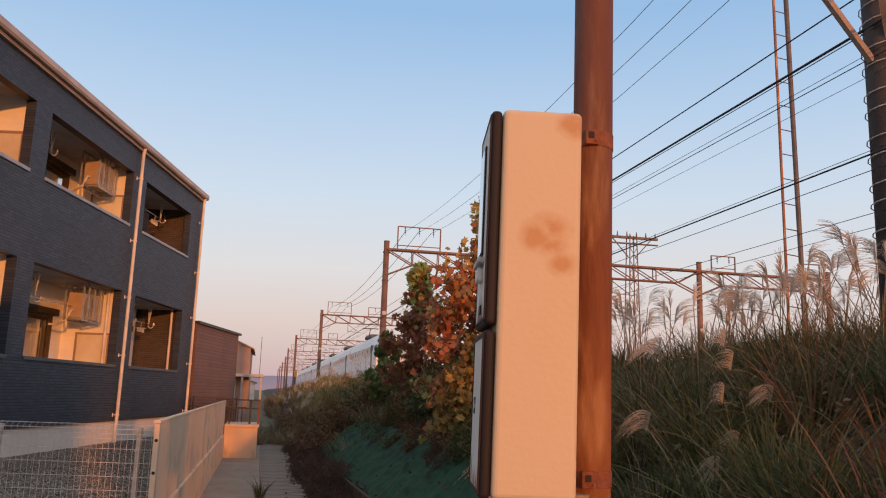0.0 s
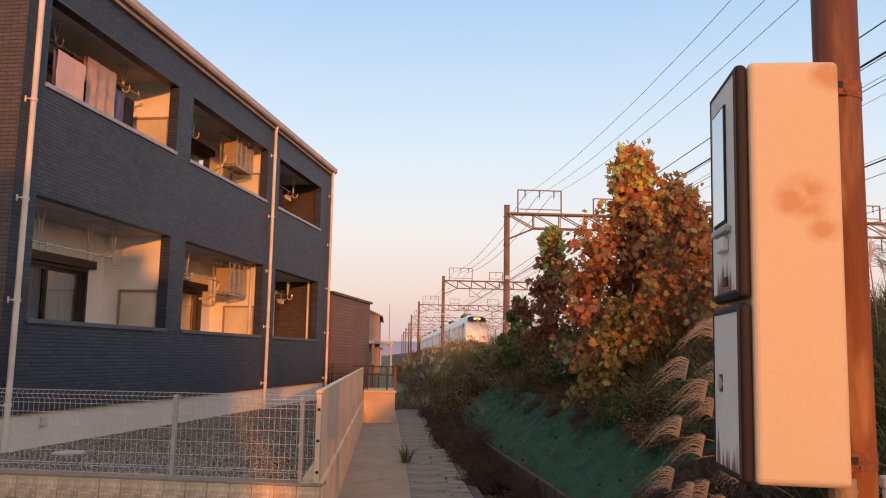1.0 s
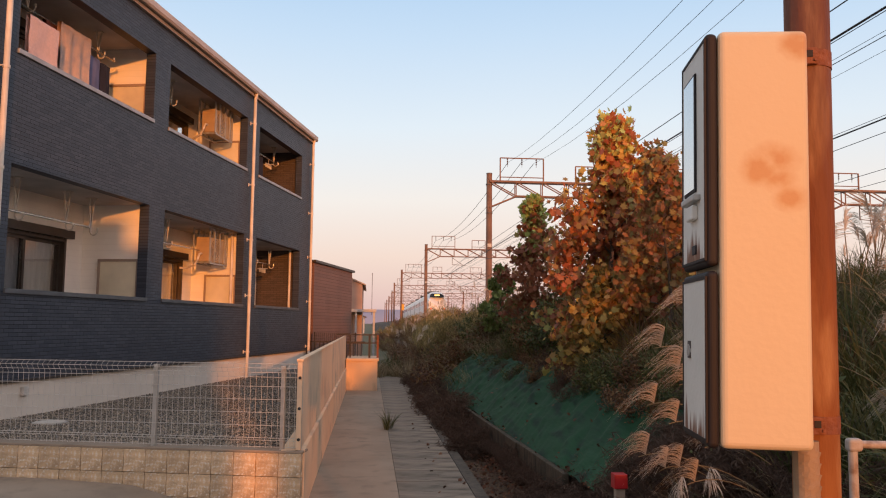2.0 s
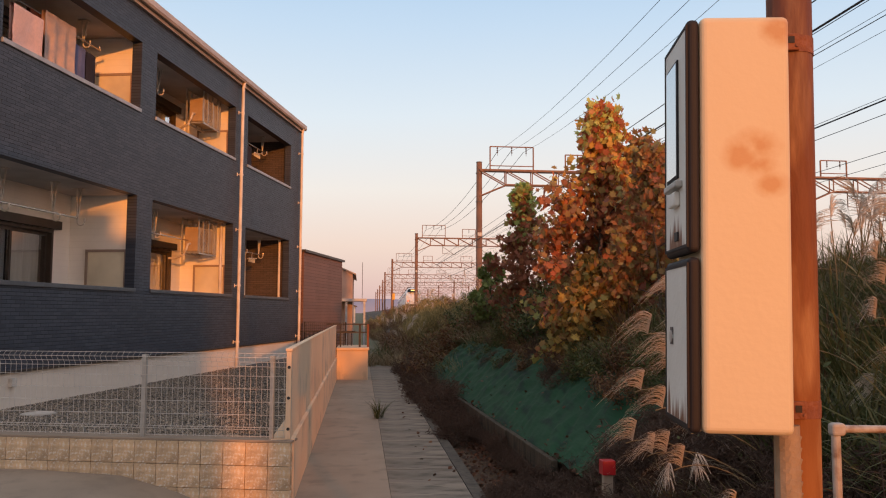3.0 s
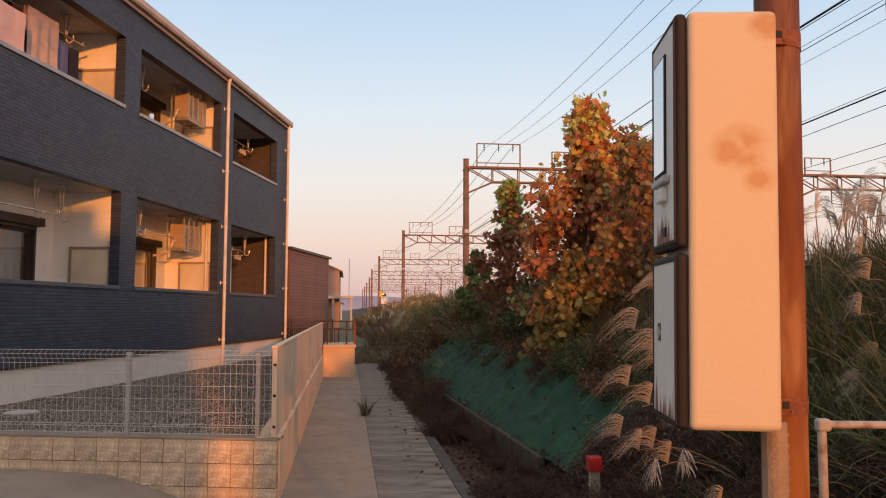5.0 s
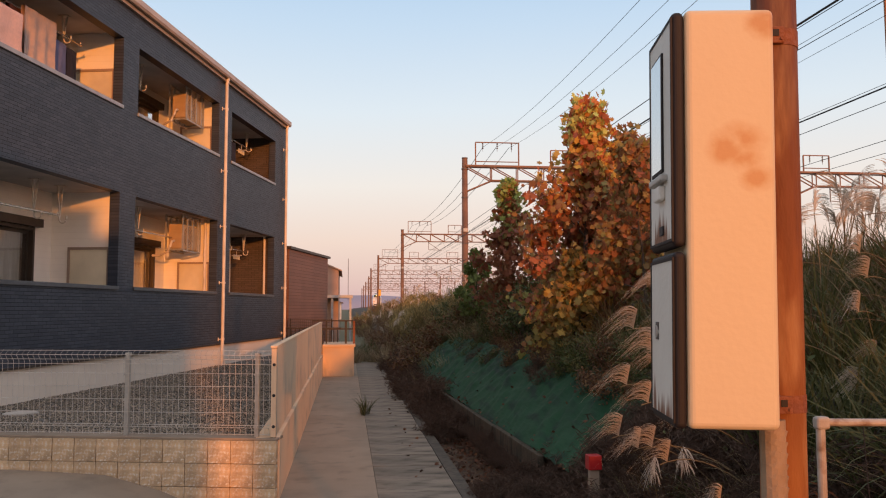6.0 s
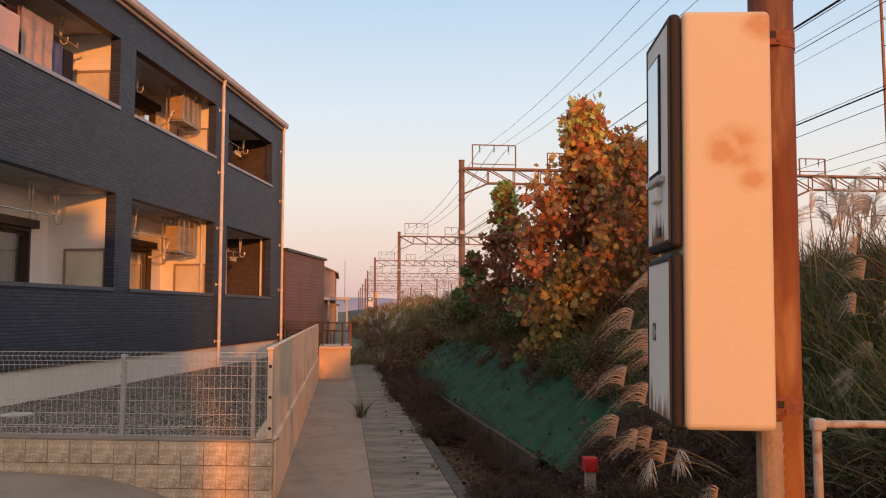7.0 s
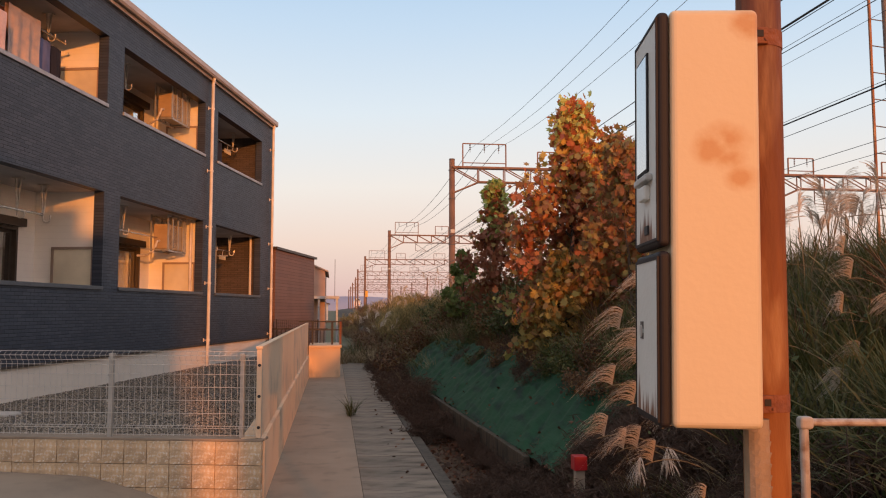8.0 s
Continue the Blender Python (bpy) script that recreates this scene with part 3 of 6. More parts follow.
def hanger_hook(x, y, z, drop=0.5):
    """Ceiling bracket that carries a clothes pole: three thin arms ending in a hook."""
    t = thing("clothes_pole_bracket", "white metal clothes-pole bracket hung from the balcony ceiling", "bracket", pose(x, y, z), "clothes pole brackets")
    part("ceiling_plate", B(-0.07, 0.07, -0.05, 0.05, -0.015, 0.0), WIRE, t)
    part("arm", R((0, 0.06, -0.015), (0, 0.0, -drop), 0.011), WIRE, t)
    part("arm", R((0, -0.06, -0.015), (0, 0.0, -drop), 0.011), WIRE, t)
    part("arm", R((0.05, 0, -0.015), (0, 0.0, -drop), 0.009), WIRE, t)
    pts = [(0.0, 0, -drop)] + [(0.055 - 0.055 * math.cos(radians(a)), 0, -drop - 0.055 * math.sin(radians(a))) for a in range(20, 181, 32)] + [(0.11, 0, -drop + 0.05)]
    part("hook", tube(bmesh.new(), pts, 0.011), WIRE, t)


def pole_rail(x, y0, y1, z):
    t = thing("clothes_pole", "stainless clothes-drying pole on ceiling brackets", "pole", pose(x, y0, z), "clothes poles")
    part("rod", R((0, 0, 0), (0, y1 - y0, 0), 0.014, n=10), CHROME, t)
    for y in (0.0, y1 - y0):
        part("end_cap", R((0, y - 0.012, 0), (0, y + 0.012, 0), 0.02, n=10), CHROME, t)
        part("stop", R((0, y, 0.0), (0, y, 0.05), 0.008), CHROME, t)


AC_BODY = material("tan_enamel", (0.5, 0.36, 0.22), 0.5, scale=3, bump=0.03)
AC_GRILLE = material("grey_grille", (0.2, 0.19, 0.18), 0.5, scale=5, bump=0)


def air_conditioner(x, y, ztop):
    """Outdoor unit on a steel frame that hangs from the ceiling."""
    t = thing("air_conditioner", "tan outdoor air-conditioning unit hung in a steel frame", "air conditioner", pose(x, y, ztop), "hung air conditioners")
    h, w, d = 0.47, 0.74, 0.27
    body = part("casing", B(-d / 2, d / 2, -w / 2, w / 2, -0.18 - h, -0.18, bevel=0.015), AC_BODY, t)
    bm = bmesh.new()
    for r in (0.05, 0.1, 0.15, 0.2):
        pts = [(d / 2 + 0.012, -0.1 + r * math.cos(a * math.pi / 10), -0.18 - h / 2 + r * math.sin(a * math.pi / 10)) for a in range(21)]
        tube(bm, pts, 0.005, 4)
    for a in range(8):
        c, s = math.cos(a * math.pi / 4), math.sin(a * math.pi / 4)
        rod(bm, (d / 2 + 0.012, -0.1 + 0.05 * c, -0.18 - h / 2 + 0.05 * s), (d / 2 + 0.012, -0.1 + 0.2 * c, -0.18 - h / 2 + 0.2 * s), 0.004, n=4)
    tagged(part("fan_guard", bm, AC_GRILLE, body), kind="stuff")
    for k in range(7):
        part("fin", B(-d / 2 + 0.02, d / 2 - 0.02, -w / 2 - 0.008, -w / 2 - 0.002, -0.24 - k * 0.065, -0.215 - k * 0.065), AC_BODY, body)
    for sx in (-d / 2 - 0.03, d / 2 + 0.03):
        for sy in (-0.42, -0.2, 0.05, 0.3, 0.42):
            part("hanger", bar(bmesh.new(), (sx, sy, 0), (sx, sy, -0.2 - h), 0.025), GALV, t)
    for sy in (-0.33, 0.33):
        part("cross_bar", bar(bmesh.new(), (-d / 2 - 0.03, sy, -0.195 - h), (d / 2 + 0.03, sy, -0.195 - h), 0.03), GALV, t)
    for sx in (-d / 2 - 0.03, d / 2 + 0.03):
        part("side_bar", bar(bmesh.new(), (sx, -0.42, -0.22 - h), (sx, 0.42, -0.22 - h), 0.025), GALV, t)
        part("top_bar", bar(bmesh.new(), (sx, -0.42, -0.03), (sx, 0.42, -0.03), 0.022), GALV, t)
    bm = tube(bmesh.new(), [(-0.02, -w / 2, -0.5), (-0.02, -w / 2 - 0.1, -0.52), (-0.04, -w / 2 - 0.13, -0.62), (-0.1, -w / 2 - 0.1, -0.72), (-0.3, -w / 2, -0.78), (-0.45, -w / 2, -0.78)], 0.022, 8)
    part("hose", bm, PIPE_BEIGE, t)


def cloth(name, label, mat, x, y, z, w, h, along="y", waves=3, amp=0.03, seed=0):
    """A hung cloth, folded over its pole, with thickness."""
    bm = bmesh.new()
    nx, nz = 16, 10
    front, back = [], []
    for i in range(nx + 1):
        for j in range(nz + 1):
            s, q = i / nx, j / nz
            o = amp * math.sin(s * waves * 6.283 + seed) * (0.25 + 0.75 * q) + 0.015 * noise.noise((s * 4, q * 3, seed))
            front.append(bm.verts.new((0.03 + o, s * w + 0.01 * math.sin(q * 5 + seed), -q * h * (1 + 0.03 * math.sin(s * 5 + seed)))))
            back.append(bm.verts.new((-0.02 + o * 0.6, s * w, -q * h * 0.9)))
    for arr in (front, back):
        for i in range(nx):
            for j in range(nz):
                a = i * (nz + 1) + j
                bm.faces.new((arr[a], arr[a + nz + 1], arr[a + nz + 2], arr[a + 1]))
    for i in range(nx):
        a = i * (nz + 1)
        bm.faces.new((front[a], front[a + nz + 1], back[a + nz + 1], back[a]))
    ob = solo(name, bm, mat, label, "laundry", pose(x, y, z, 0, 0, 0 if along == "y" else -90), group="laundry", smooth=True)
    return ob


def balcony_things():
    x = X0 - T - 0.42
    z_low, z_up = 3.42, 5.95
    xr = x + 0.05
    for y, zc, d in ((9.4, z_low, 0.5), (10.5, z_low, 0.5), (11.12, z_low, 0.5), (13.55, z_low, 0.45), (17.9, z_low, 0.42), (19.0, z_low, 0.45),
                     (9.4, z_up, 0.3), (11.08, z_up, 0.36), (13.5, z_up, 0.42), (17.6, z_up, 0.38), (19.1, z_up, 0.42)):
        hanger_hook(x, y, zc, d)
    pole_rail(xr, 9.0, 11.0, z_low - 0.45)
    pole_rail(xr, 13.2, 15.5, z_low - 0.44)
    pole_rail(xr, 17.6, 19.2, z_low - 0.42)
    pole_rail(xr, 8.9, 11.45, z_up - 0.33)
    pole_rail(xr, 17.2, 19.3, z_up - 0.4)
    air_conditioner(X0 - T - 0.3, 15.2, z_low)
    air_conditioner(X0 - T - 0.26, 15.15, z_up)
    towel_pink = material("pink_towel", (0.75, 0.5, 0.45), 0.95, second=(0.68, 0.46, 0.42), scale=30, bump=0.6, bump_scale=200)
    towel_grey = material("patterned_bath_towel", (0.42, 0.33, 0.31), 0.95, second=(0.62, 0.42, 0.33), scale=7, bump=0.6, bump_scale=200)
    shirt_blue = material("blue_violet_shirt", (0.16, 0.17, 0.30), 0.95, scale=6, bump=0.3)
    shirt_dark = material("dark_shirt", (0.03, 0.03, 0.045), 0.95, scale=6, bump=0.3)
    cloth("hanging_towel", "pink towel hung on a clothes pole in the balcony", towel_pink, X0 - T - .06, 8.9, 5.36, 0.6, 0.5, seed=1, waves=1, amp=.012)
    cloth("bath_towel", "large patterned bath towel hung on a clothes pole", towel_grey, xr + .12, 9.82, 5.63, 0.72, 0.95, seed=2, waves=3)
    cloth("hanging_shirt", "blue-violet shirt hung on a clothes pole", shirt_blue, xr, 10.62, 5.48, 0.42, 0.75, seed=4, waves=1)
    cloth("hanging_shirt", "dark shirt hung on a clothes pole", shirt_dark, xr, 11.06, 5.46, 0.26, 0.75, seed=5, waves=1)
    maroon = material("maroon_cloth", (0.09, 0.035, 0.035), 0.95, scale=8, bump=0.4)
    cloth("hanging_cloth", "dark maroon cloth hung between two towels", maroon, xr - .02, 9.7, 5.62, 0.24, 0.9, seed=7, waves=1)
    cloth("hanging_shirt", "dark shirt on a clothes pole of the end balcony", shirt_dark, xr - .03, 17.75, 5.5, 0.45, 0.7, seed=9, waves=1)
    # peg hangers
    for px, py, pz, lab in ((xr, 18.6, 5.42, "round"), (xr, 18.4, 2.87, "round")):
        t = thing("peg_hanger", "pale plastic peg hanger on a clothes pole", "hanger", pose(px, py, pz), "peg hangers")
        part("hook", tube(bmesh.new(), [(0, 0, 0), (0, 0, 0.1), (0.02, 0, 0.13)], 0.006), WIRE, t)
        part("bar", bar(bmesh.new(), (0, -0.2, 0), (0, 0.2, 0), 0.018), WIRE, t)
        part("bar", bar(bmesh.new(), (-0.12, 0, 0), (0.12, 0, 0), 0.018), WIRE, t)
        for k in range(6):
            part("peg", B(-0.01, 0.01, -0.2 + k * 0.075, -0.185 + k * 0.075, -0.09, -0.01), BOARD, t)


# ---- the lot with its wall and fence ----
def lot():
    bm = bmesh.new()
    low = [bm.verts.new((x, y, 0.1)) for x, y in ((-14, 6.92), (-1.93, 6.92), (-4.62, 19.6), (-14, 20.4))]
    face = bm.faces.new(low)
    up = bmesh.ops.extrude_face_region(bm, geom=[face])["geom"]
    bmesh.ops.translate(bm, verts=[g for g in up if isinstance(g, bmesh.types.BMVert)], vec=(0, 0, 0.37))
    solo("gravel_lot", bm, GRAVEL_BED, "bed of grey crushed gravel", kind="structure")
    rng = np.random.default_rng(5)
    verts, faces = [], []
    base = np.array([(1, 0, 0), (-1, 0, 0), (0, 1, 0), (0, -1, 0), (0, 0, 0.8), (0, 0, -0.6)], float)
    tri = [(0, 2, 4), (2, 1, 4), (1, 3, 4), (3, 0, 4), (2, 0, 5), (1, 2, 5), (3, 1, 5), (0, 3, 5)]
    n = 36000
    k = 0
    while k < n:
        y = 6.95 + (rng.random() ** 1.4) * 9.5
        x = rng.uniform(-5.87, -1.95)
        if x > -1.95 - (y - 6.95) * 0.216 - 0.03:
            continue
        s = rng.uniform(0.006, 0.0135)
        p = base * s * rng.uniform(0.6, 1.3, (6, 3))
        a = rng.uniform(0, 6.28)
        c, q = math.cos(a), math.sin(a)
        p = p @ np.array([[c, q, 0], [-q, c, 0], [0, 0, 1]])
        p += (x, y, 0.472 + 0.006 * rng.random())
        o = len(verts)
        verts.extend(map(tuple, p))
        faces.extend((o + i, o + j, o + l) for i, j, l in tri)
        k += 1
    tagged(new("gravel_stones", from_arrays("gravel_stones", verts, faces, GRAVEL)), "loose grey crushed stones", "gravel", kind="stuff")
    cover = thing("manhole_cover", "small round pale drain cover in the gravel", "drain cover", pose(-5.2, 8.46, 0.478))
    part("lid", R((0, 0, 0), (0, 0, 0.012), 0.16, n=24), WIRE, cover)
    part("rim", R((0, 0, -0.02), (0, 0, 0.006), 0.18, n=24), GALV, cover)
    vent = thing("wall_vent", "small white outlet box on the foundation", "vent", pose(X0 - 0.03, 8.95, 0.77))
    part("cover", B(0, 0.05, -0.05, 0.05, -0.05, 0.05, bevel=0.008), WIRE, vent)
    # front retaining wall of split blocks
    w = thing("block_wall", "low retaining wall of tan split-face concrete blocks", "wall", kind="structure")
    part("core", B(-9.4, -1.83, 6.76, 6.9, -0.2, 0.505), MORTAR, w)
    part("coping", B(-9.4, -1.80, 6.735, 6.91, 0.505, 0.525, bevel=0.004), CONCRETE, w)
    meshes = []
    for k in range(4):
        bm = B(0.002, 0.196, 0, 0.06, 0.002, 0.194, bevel=0.004)
        for vv in bm.verts:
            if vv.co.y < 0.02:
                vv.co.y += 0.008 * noise.noise((vv.co.x * 25 + k * 7, 0, vv.co.z * 25))
        meshes.append(mesh_of("block", bm, BLOCK))
    for r in range(3):
        for i in range(37):
            shared("block", meshes[(i * 3 + r * 5) % 4], pose(-2.005 - 0.198 * i, 6.728 + random.uniform(0, .004), 0.309 - 0.196 * r), w)
    # wall along the path
    side = thing("path_wall", "stained concrete wall beside the path with a thin upper panel", "wall", PM, kind="structure")
    bm = B(-0.52, -0.318, 7.03, 19.75, -0.3, 0.53, bevel=0.008)
    part("lower_wall", bm, CONCRETE_WALL, side)
    bm = B(-0.395, -0.352, 6.99, 19.75, 0.532, 1.275, bevel=0.006)
    part("upper_panel", bm, CONCRETE_WALL, side)
    part("cap", B(-0.402, -0.345, 6.985, 19.75, 1.277, 1.30, bevel=0.004), CONCRETE_WALL, side)
    eb = thing("end_block", "stained concrete block closing the path wall", "block", PM, kind="structure")
    part("block", B(-0.333, 0.42, 19.55, 21.2, -0.3, 0.70, bevel=0.01), CONCRETE_WALL, eb)
    part("cap", B(-0.333, 0.45, 19.52, 21.22, 0.702, 0.76, bevel=0.008), CONCRETE_WALL, eb)
    fence()
    guard_rail()


def fence():
    f = thing("mesh_fence", "pale welded-mesh fence with slim steel posts on the block wall", "fence", pose(0, 6.80, 0.52))
    for x in (-2.0, -3.16, -5.13, -7.13, -9.1):
        p = part("post", B(x - 0.018, x + 0.018, -0.012, 0.03, 0.0, 0.70, bevel=0.004), GALV, f)
        part("post_cap", B(x - 0.02, x + 0.02, -0.015, 0.033, 0.70, 0.715), GALV, p)
        for z in (0.08, 0.3, 0.52, 0.66):
            part("clip", B(x - 0.022, x + 0.022, -0.02, -0.012, z, z + 0.02), GALV, p)
    spans = [(-1.86, -3.16), (-3.16, -5.13), (-5.13, -7.13), (-7.13, -9.1)]
    hz = [0.03, 0.085, 0.105, 0.21, 0.32, 0.43, 0.54, 0.62, 0.66, 0.70, 0.735]
    for a, b in spans:
        bm = bmesh.new()
        n = int(abs(b - a) / 0.05)
        for i in range(n):
            x = a + (b - a) * (i + 0.5) / n
            # the wires fold out at the head and foot of the panel
            pts = [(x, -0.025, 0.02), (x, -0.025, 0.07), (x, -0.055, 0.095), (x, -0.025, 0.12), (x, -0.025, 0.64), (x, -0.07, 0.70), (x, -0.02, 0.74)]
            tube(bm, pts, 0.0017, 4)
        for z in hz:
            y = -0.028 if z < 0.65 else (-0.07 if z == 0.70 else -0.04)
            rod(bm, (a, y, z), (b, y, z), 0.002, n=4)
        part("mesh_panel", bm, WIRE, f)
    e = part("end_post", B(-1.848, -1.834, -0.03, 0.03, 0, 0.72, bevel=0.003), GALV, f)
    for z in (0.10, 0.36, 0.62):
        part("bolt", R((-1.84, -0.05, z), (-1.84, -0.03, z), 0.014, n=8), CABLE, e)


def guard_rail():
    g = thing("guard_rail", "brown-black steel guard rail on the concrete end block", "railing", at_path(0, 20.0, 0.76))
    for u in (-0.25, 0.22, 0.42):
        part("post", bar(bmesh.new(), (u, 0, 0), (u, 0, 0.56), 0.05 if u > 0 else 0.035), BLACK_PAINT if u < 0.3 else RUST_DARK, g)
    for z in (0.56, 0.36):
        part("rail", bar(bmesh.new(), (-0.6, 0, z), (0.44, 0, z), 0.03), BLACK_PAINT, g)
    part("lower_rail", bar(bmesh.new(), (0.42, 0, 0.56), (0.42, 1.15, 0.56), 0.03), BLACK_PAINT, g)
    grid = thing("grid_fence", "brown wire-grid fence behind the gravel lot", "fence", pose(-5.75, 20.75, 0.4))
    bm = bmesh.new()
    for i in range(21):
        bar(bm, (i * 0.055, 0, 0.3), (i * 0.055, 0, 0.94), 0.007)
    for i in range(9):
        bar(bm, (0, 0, 0.32 + i * 0.077), (1.1, 0, 0.32 + i * 0.077), 0.007)
    part("mesh_panel", bm, FRAME_DARK, grid)
    for x in (0.0, 1.1):
        part("post", bar(bmesh.new(), (x, 0.03, 0), (x, 0.03, 0.96), 0.03), FRAME_DARK, grid)
    # dark picket fence behind the lot
    p = thing("picket_fence", "low black steel picket fence behind the gravel lot", "fence", pose(-5.6, 20.4, 0.5))
    part("rail", bar(bmesh.new(), (-0.2, 0, 0.62), (1.3, 0, 0.62), 0.03), FRAME_DARK, p)
    part("rail", bar(bmesh.new(), (-0.2, 0, 0.1), (1.3, 0, 0.1), 0.03), FRAME_DARK, p)
    for i in range(15):
        part("picket", bar(bmesh.new(), (-0.2 + i * 0.1, 0, 0.1), (-0.2 + i * 0.1, 0, 0.62), 0.02), FRAME_DARK, p)


def gutter_covers():
    g = thing("channel_covers", "row of worn concrete drain-channel covers along the path", "paving", PM, kind="structure")
    bm = B(0, 0.71, 0.0015, 0.5985, -0.12, 0.0, bevel=0.004)
    me = mesh_of("slab", bm, CONCRETE_SLAB)
    for i in range(46):
        shared("slab", me, pose(0.5185 + random.uniform(-.0015, .0015), -3.0 + 0.6 * i, random.uniform(-0.002, 0.003), random.uniform(-.15, .15), random.uniform(-.15, .15), 0), g)


# ---- the cabinet on its pole ----
def rounded(bm, x0, x1, y0, y1, z0, z1, r, seg=4):
    box(bm, x0, x1, y0, y1, z0, z1)
    bm.edges.ensure_lookup_table()
    bmesh.ops.bevel(bm, geom=list(bm.edges), offset=r, segments=seg, affect="EDGES", profile=0.5)
    return bm


def rust_enamel():
    """White enamel with brown rust blooms at a few places of the side."""
    m = CABINET.copy()
    m.name = "rust_bloomed_enamel"
    nn, ll = m.node_tree.nodes, m.node_tree.links
    bsdf = nn["Principled BSDF"]
    old = bsdf.inputs["Base Color"].links[0].from_socket
    tc, nz = nn.new("ShaderNodeTexCoord"), nn.new("ShaderNodeTexNoise")
    nz.inputs["Scale"].default_value, nz.inputs["Detail"].default_value = 22, 9
    ll.new(tc.outputs["Object"], nz.inputs["Vector"])
    total = None
    for cx, cz, rr, gain in ((0.085, 0.60, 0.07, 0.9), (0.115, 0.615, 0.075, 0.8), (0.12, 0.575, 0.06, 0.75), (0.145, 0.535, 0.055, 0.9), (0.165, 0.87, 0.062, 1.0)):
        mp, ln, mr = nn.new("ShaderNodeMapping"), nn.new("ShaderNodeVectorMath"), nn.new("ShaderNodeMapRange")
        mp.inputs["Location"].default_value = (-cx, 0, -cz)
        mp.inputs["Scale"].default_value = (1, 0.0, 1.25)
        mp.inputs["Location"].default_value = (-cx, 0, -cz * 1.25)
        ln.operation = "LENGTH"
        ll.new(tc.outputs["Object"], mp.inputs[0])
        ll.new(mp.outputs[0], ln.inputs[0])
        ll.new(ln.outputs["Value"], mr.inputs[0])
        mr.inputs[1].default_value, mr.inputs[2].default_value = rr, 0.0
        mr.inputs[3].default_value, mr.inputs[4].default_value = 0, gain
        if total is None:
            total = mr.outputs[0]
        else:
            mx = nn.new("ShaderNodeMath")
            mx.operation = "MAXIMUM"
            ll.new(total, mx.inputs[0])
            ll.new(mr.outputs[0], mx.inputs[1])
            total = mx.outputs[0]
    mu, rs = nn.new("ShaderNodeMath"), nn.new("ShaderNodeMapRange")
    mu.operation = "MULTIPLY"
    ll.new(nz.outputs["Fac"], mu.inputs[0])
    ll.new(total, mu.inputs[1])
    ll.new(mu.outputs[0], rs.inputs[0])
    rs.inputs[1].default_value, rs.inputs[2].default_value, rs.inputs[4].default_value = 0.08, 0.34, 0.7
    mix = nn.new("ShaderNodeMixRGB")
    mix.inputs[2].default_value = (0.46, 0.2, 0.06, 1)
    ll.new(rs.outputs[0], mix.inputs[0])
    ll.new(old, mix.inputs[1])
    ll.new(mix.outputs[0], bsdf.inputs["Base Color"])
    return m


def streaked_door(name, z_to):
    """Grey enamel with rust running up from the foot of the door."""
    m = DOOR_GREY.copy()
    m.name = name
    nn, ll = m.node_tree.nodes, m.node_tree.links
    bsdf = nn["Principled BSDF"]
    old = bsdf.inputs["Base Color"].links[0].from_socket
    tc, mp, nz = nn.new("ShaderNodeTexCoord"), nn.new("ShaderNodeMapping"), nn.new("ShaderNodeTexNoise")
    mp.inputs["Scale"].default_value = (1, 24, 3.5)
    nz.inputs["Scale"].default_value = 1.0
    ll.new(tc.outputs["Object"], mp.inputs[0])
    ll.new(mp.outputs[0], nz.inputs["Vector"])
    sep, mr, mu, rs = nn.new("ShaderNodeSeparateXYZ"), nn.new("ShaderNodeMapRange"), nn.new("ShaderNodeMath"), nn.new("ShaderNodeMapRange")
    ll.new(tc.outputs["Object"], sep.inputs[0])
    ll.new(sep.outputs["Z"], mr.inputs[0])
    mr.inputs[1].default_value, mr.inputs[2].default_value = z_to, z_to - 0.2
    mu.operation = "MULTIPLY"
    ll.new(nz.outputs["Fac"], mu.inputs[0])
    ll.new(mr.outputs[0], mu.inputs[1])
    ll.new(mu.outputs[0], rs.inputs[0])
    rs.inputs[1].default_value, rs.inputs[2].default_value = 0.35, 0.47
    mix = nn.new("ShaderNodeMixRGB")
    mix.inputs[2].default_value = (0.2, 0.085, 0.045, 1)
    ll.new(rs.outputs[0], mix.inputs[0])
    ll.new(old, mix.inputs[1])
    ll.new(mix.outputs[0], bsdf.inputs["Base Color"])
    return m


def weathered_pole():
    """Orange rust low on the shaft, older red-brown paint left higher up."""
    m = RUST.copy()
    m.name = "weathered_pole_paint"
    nn, ll = m.node_tree.nodes, m.node_tree.links
    bsdf = nn["Principled BSDF"]
    old = bsdf.inputs["Base Color"].links[0].from_socket
    tc, sep, nz, mp = nn.new("ShaderNodeTexCoord"), nn.new("ShaderNodeSeparateXYZ"), nn.new("ShaderNodeTexNoise"), nn.new("ShaderNodeMapping")
    mp.inputs["Scale"].default_value = (14, 14, 1.6)
    ll.new(tc.outputs["Object"], sep.inputs[0])
    ll.new(tc.outputs["Object"], mp.inputs[0])
    ll.new(mp.outputs[0], nz.inputs["Vector"])
    nz.inputs["Detail"].default_value = 7
    add, mr, mix = nn.new("ShaderNodeMath"), nn.new("ShaderNodeMapRange"), nn.new("ShaderNodeMixRGB")
    add.operation = "ADD"
    ll.new(sep.outputs["Z"], add.inputs[0])
    ll.new(nz.outputs["Fac"], add.inputs[1])
    ll.new(add.outputs[0], mr.inputs[0])
    mr.inputs[1].default_value, mr.inputs[2].default_value, mr.inputs[4].default_value = 2.1, 2.9, 0.9
    mix.inputs[2].default_value = (0.12, 0.037, 0.02, 1)
    ll.new(mr.outputs[0], mix.inputs[0])
    ll.new(old, mix.inputs[1])
    ll.new(mix.outputs[0], bsdf.inputs["Base Color"])
    return m


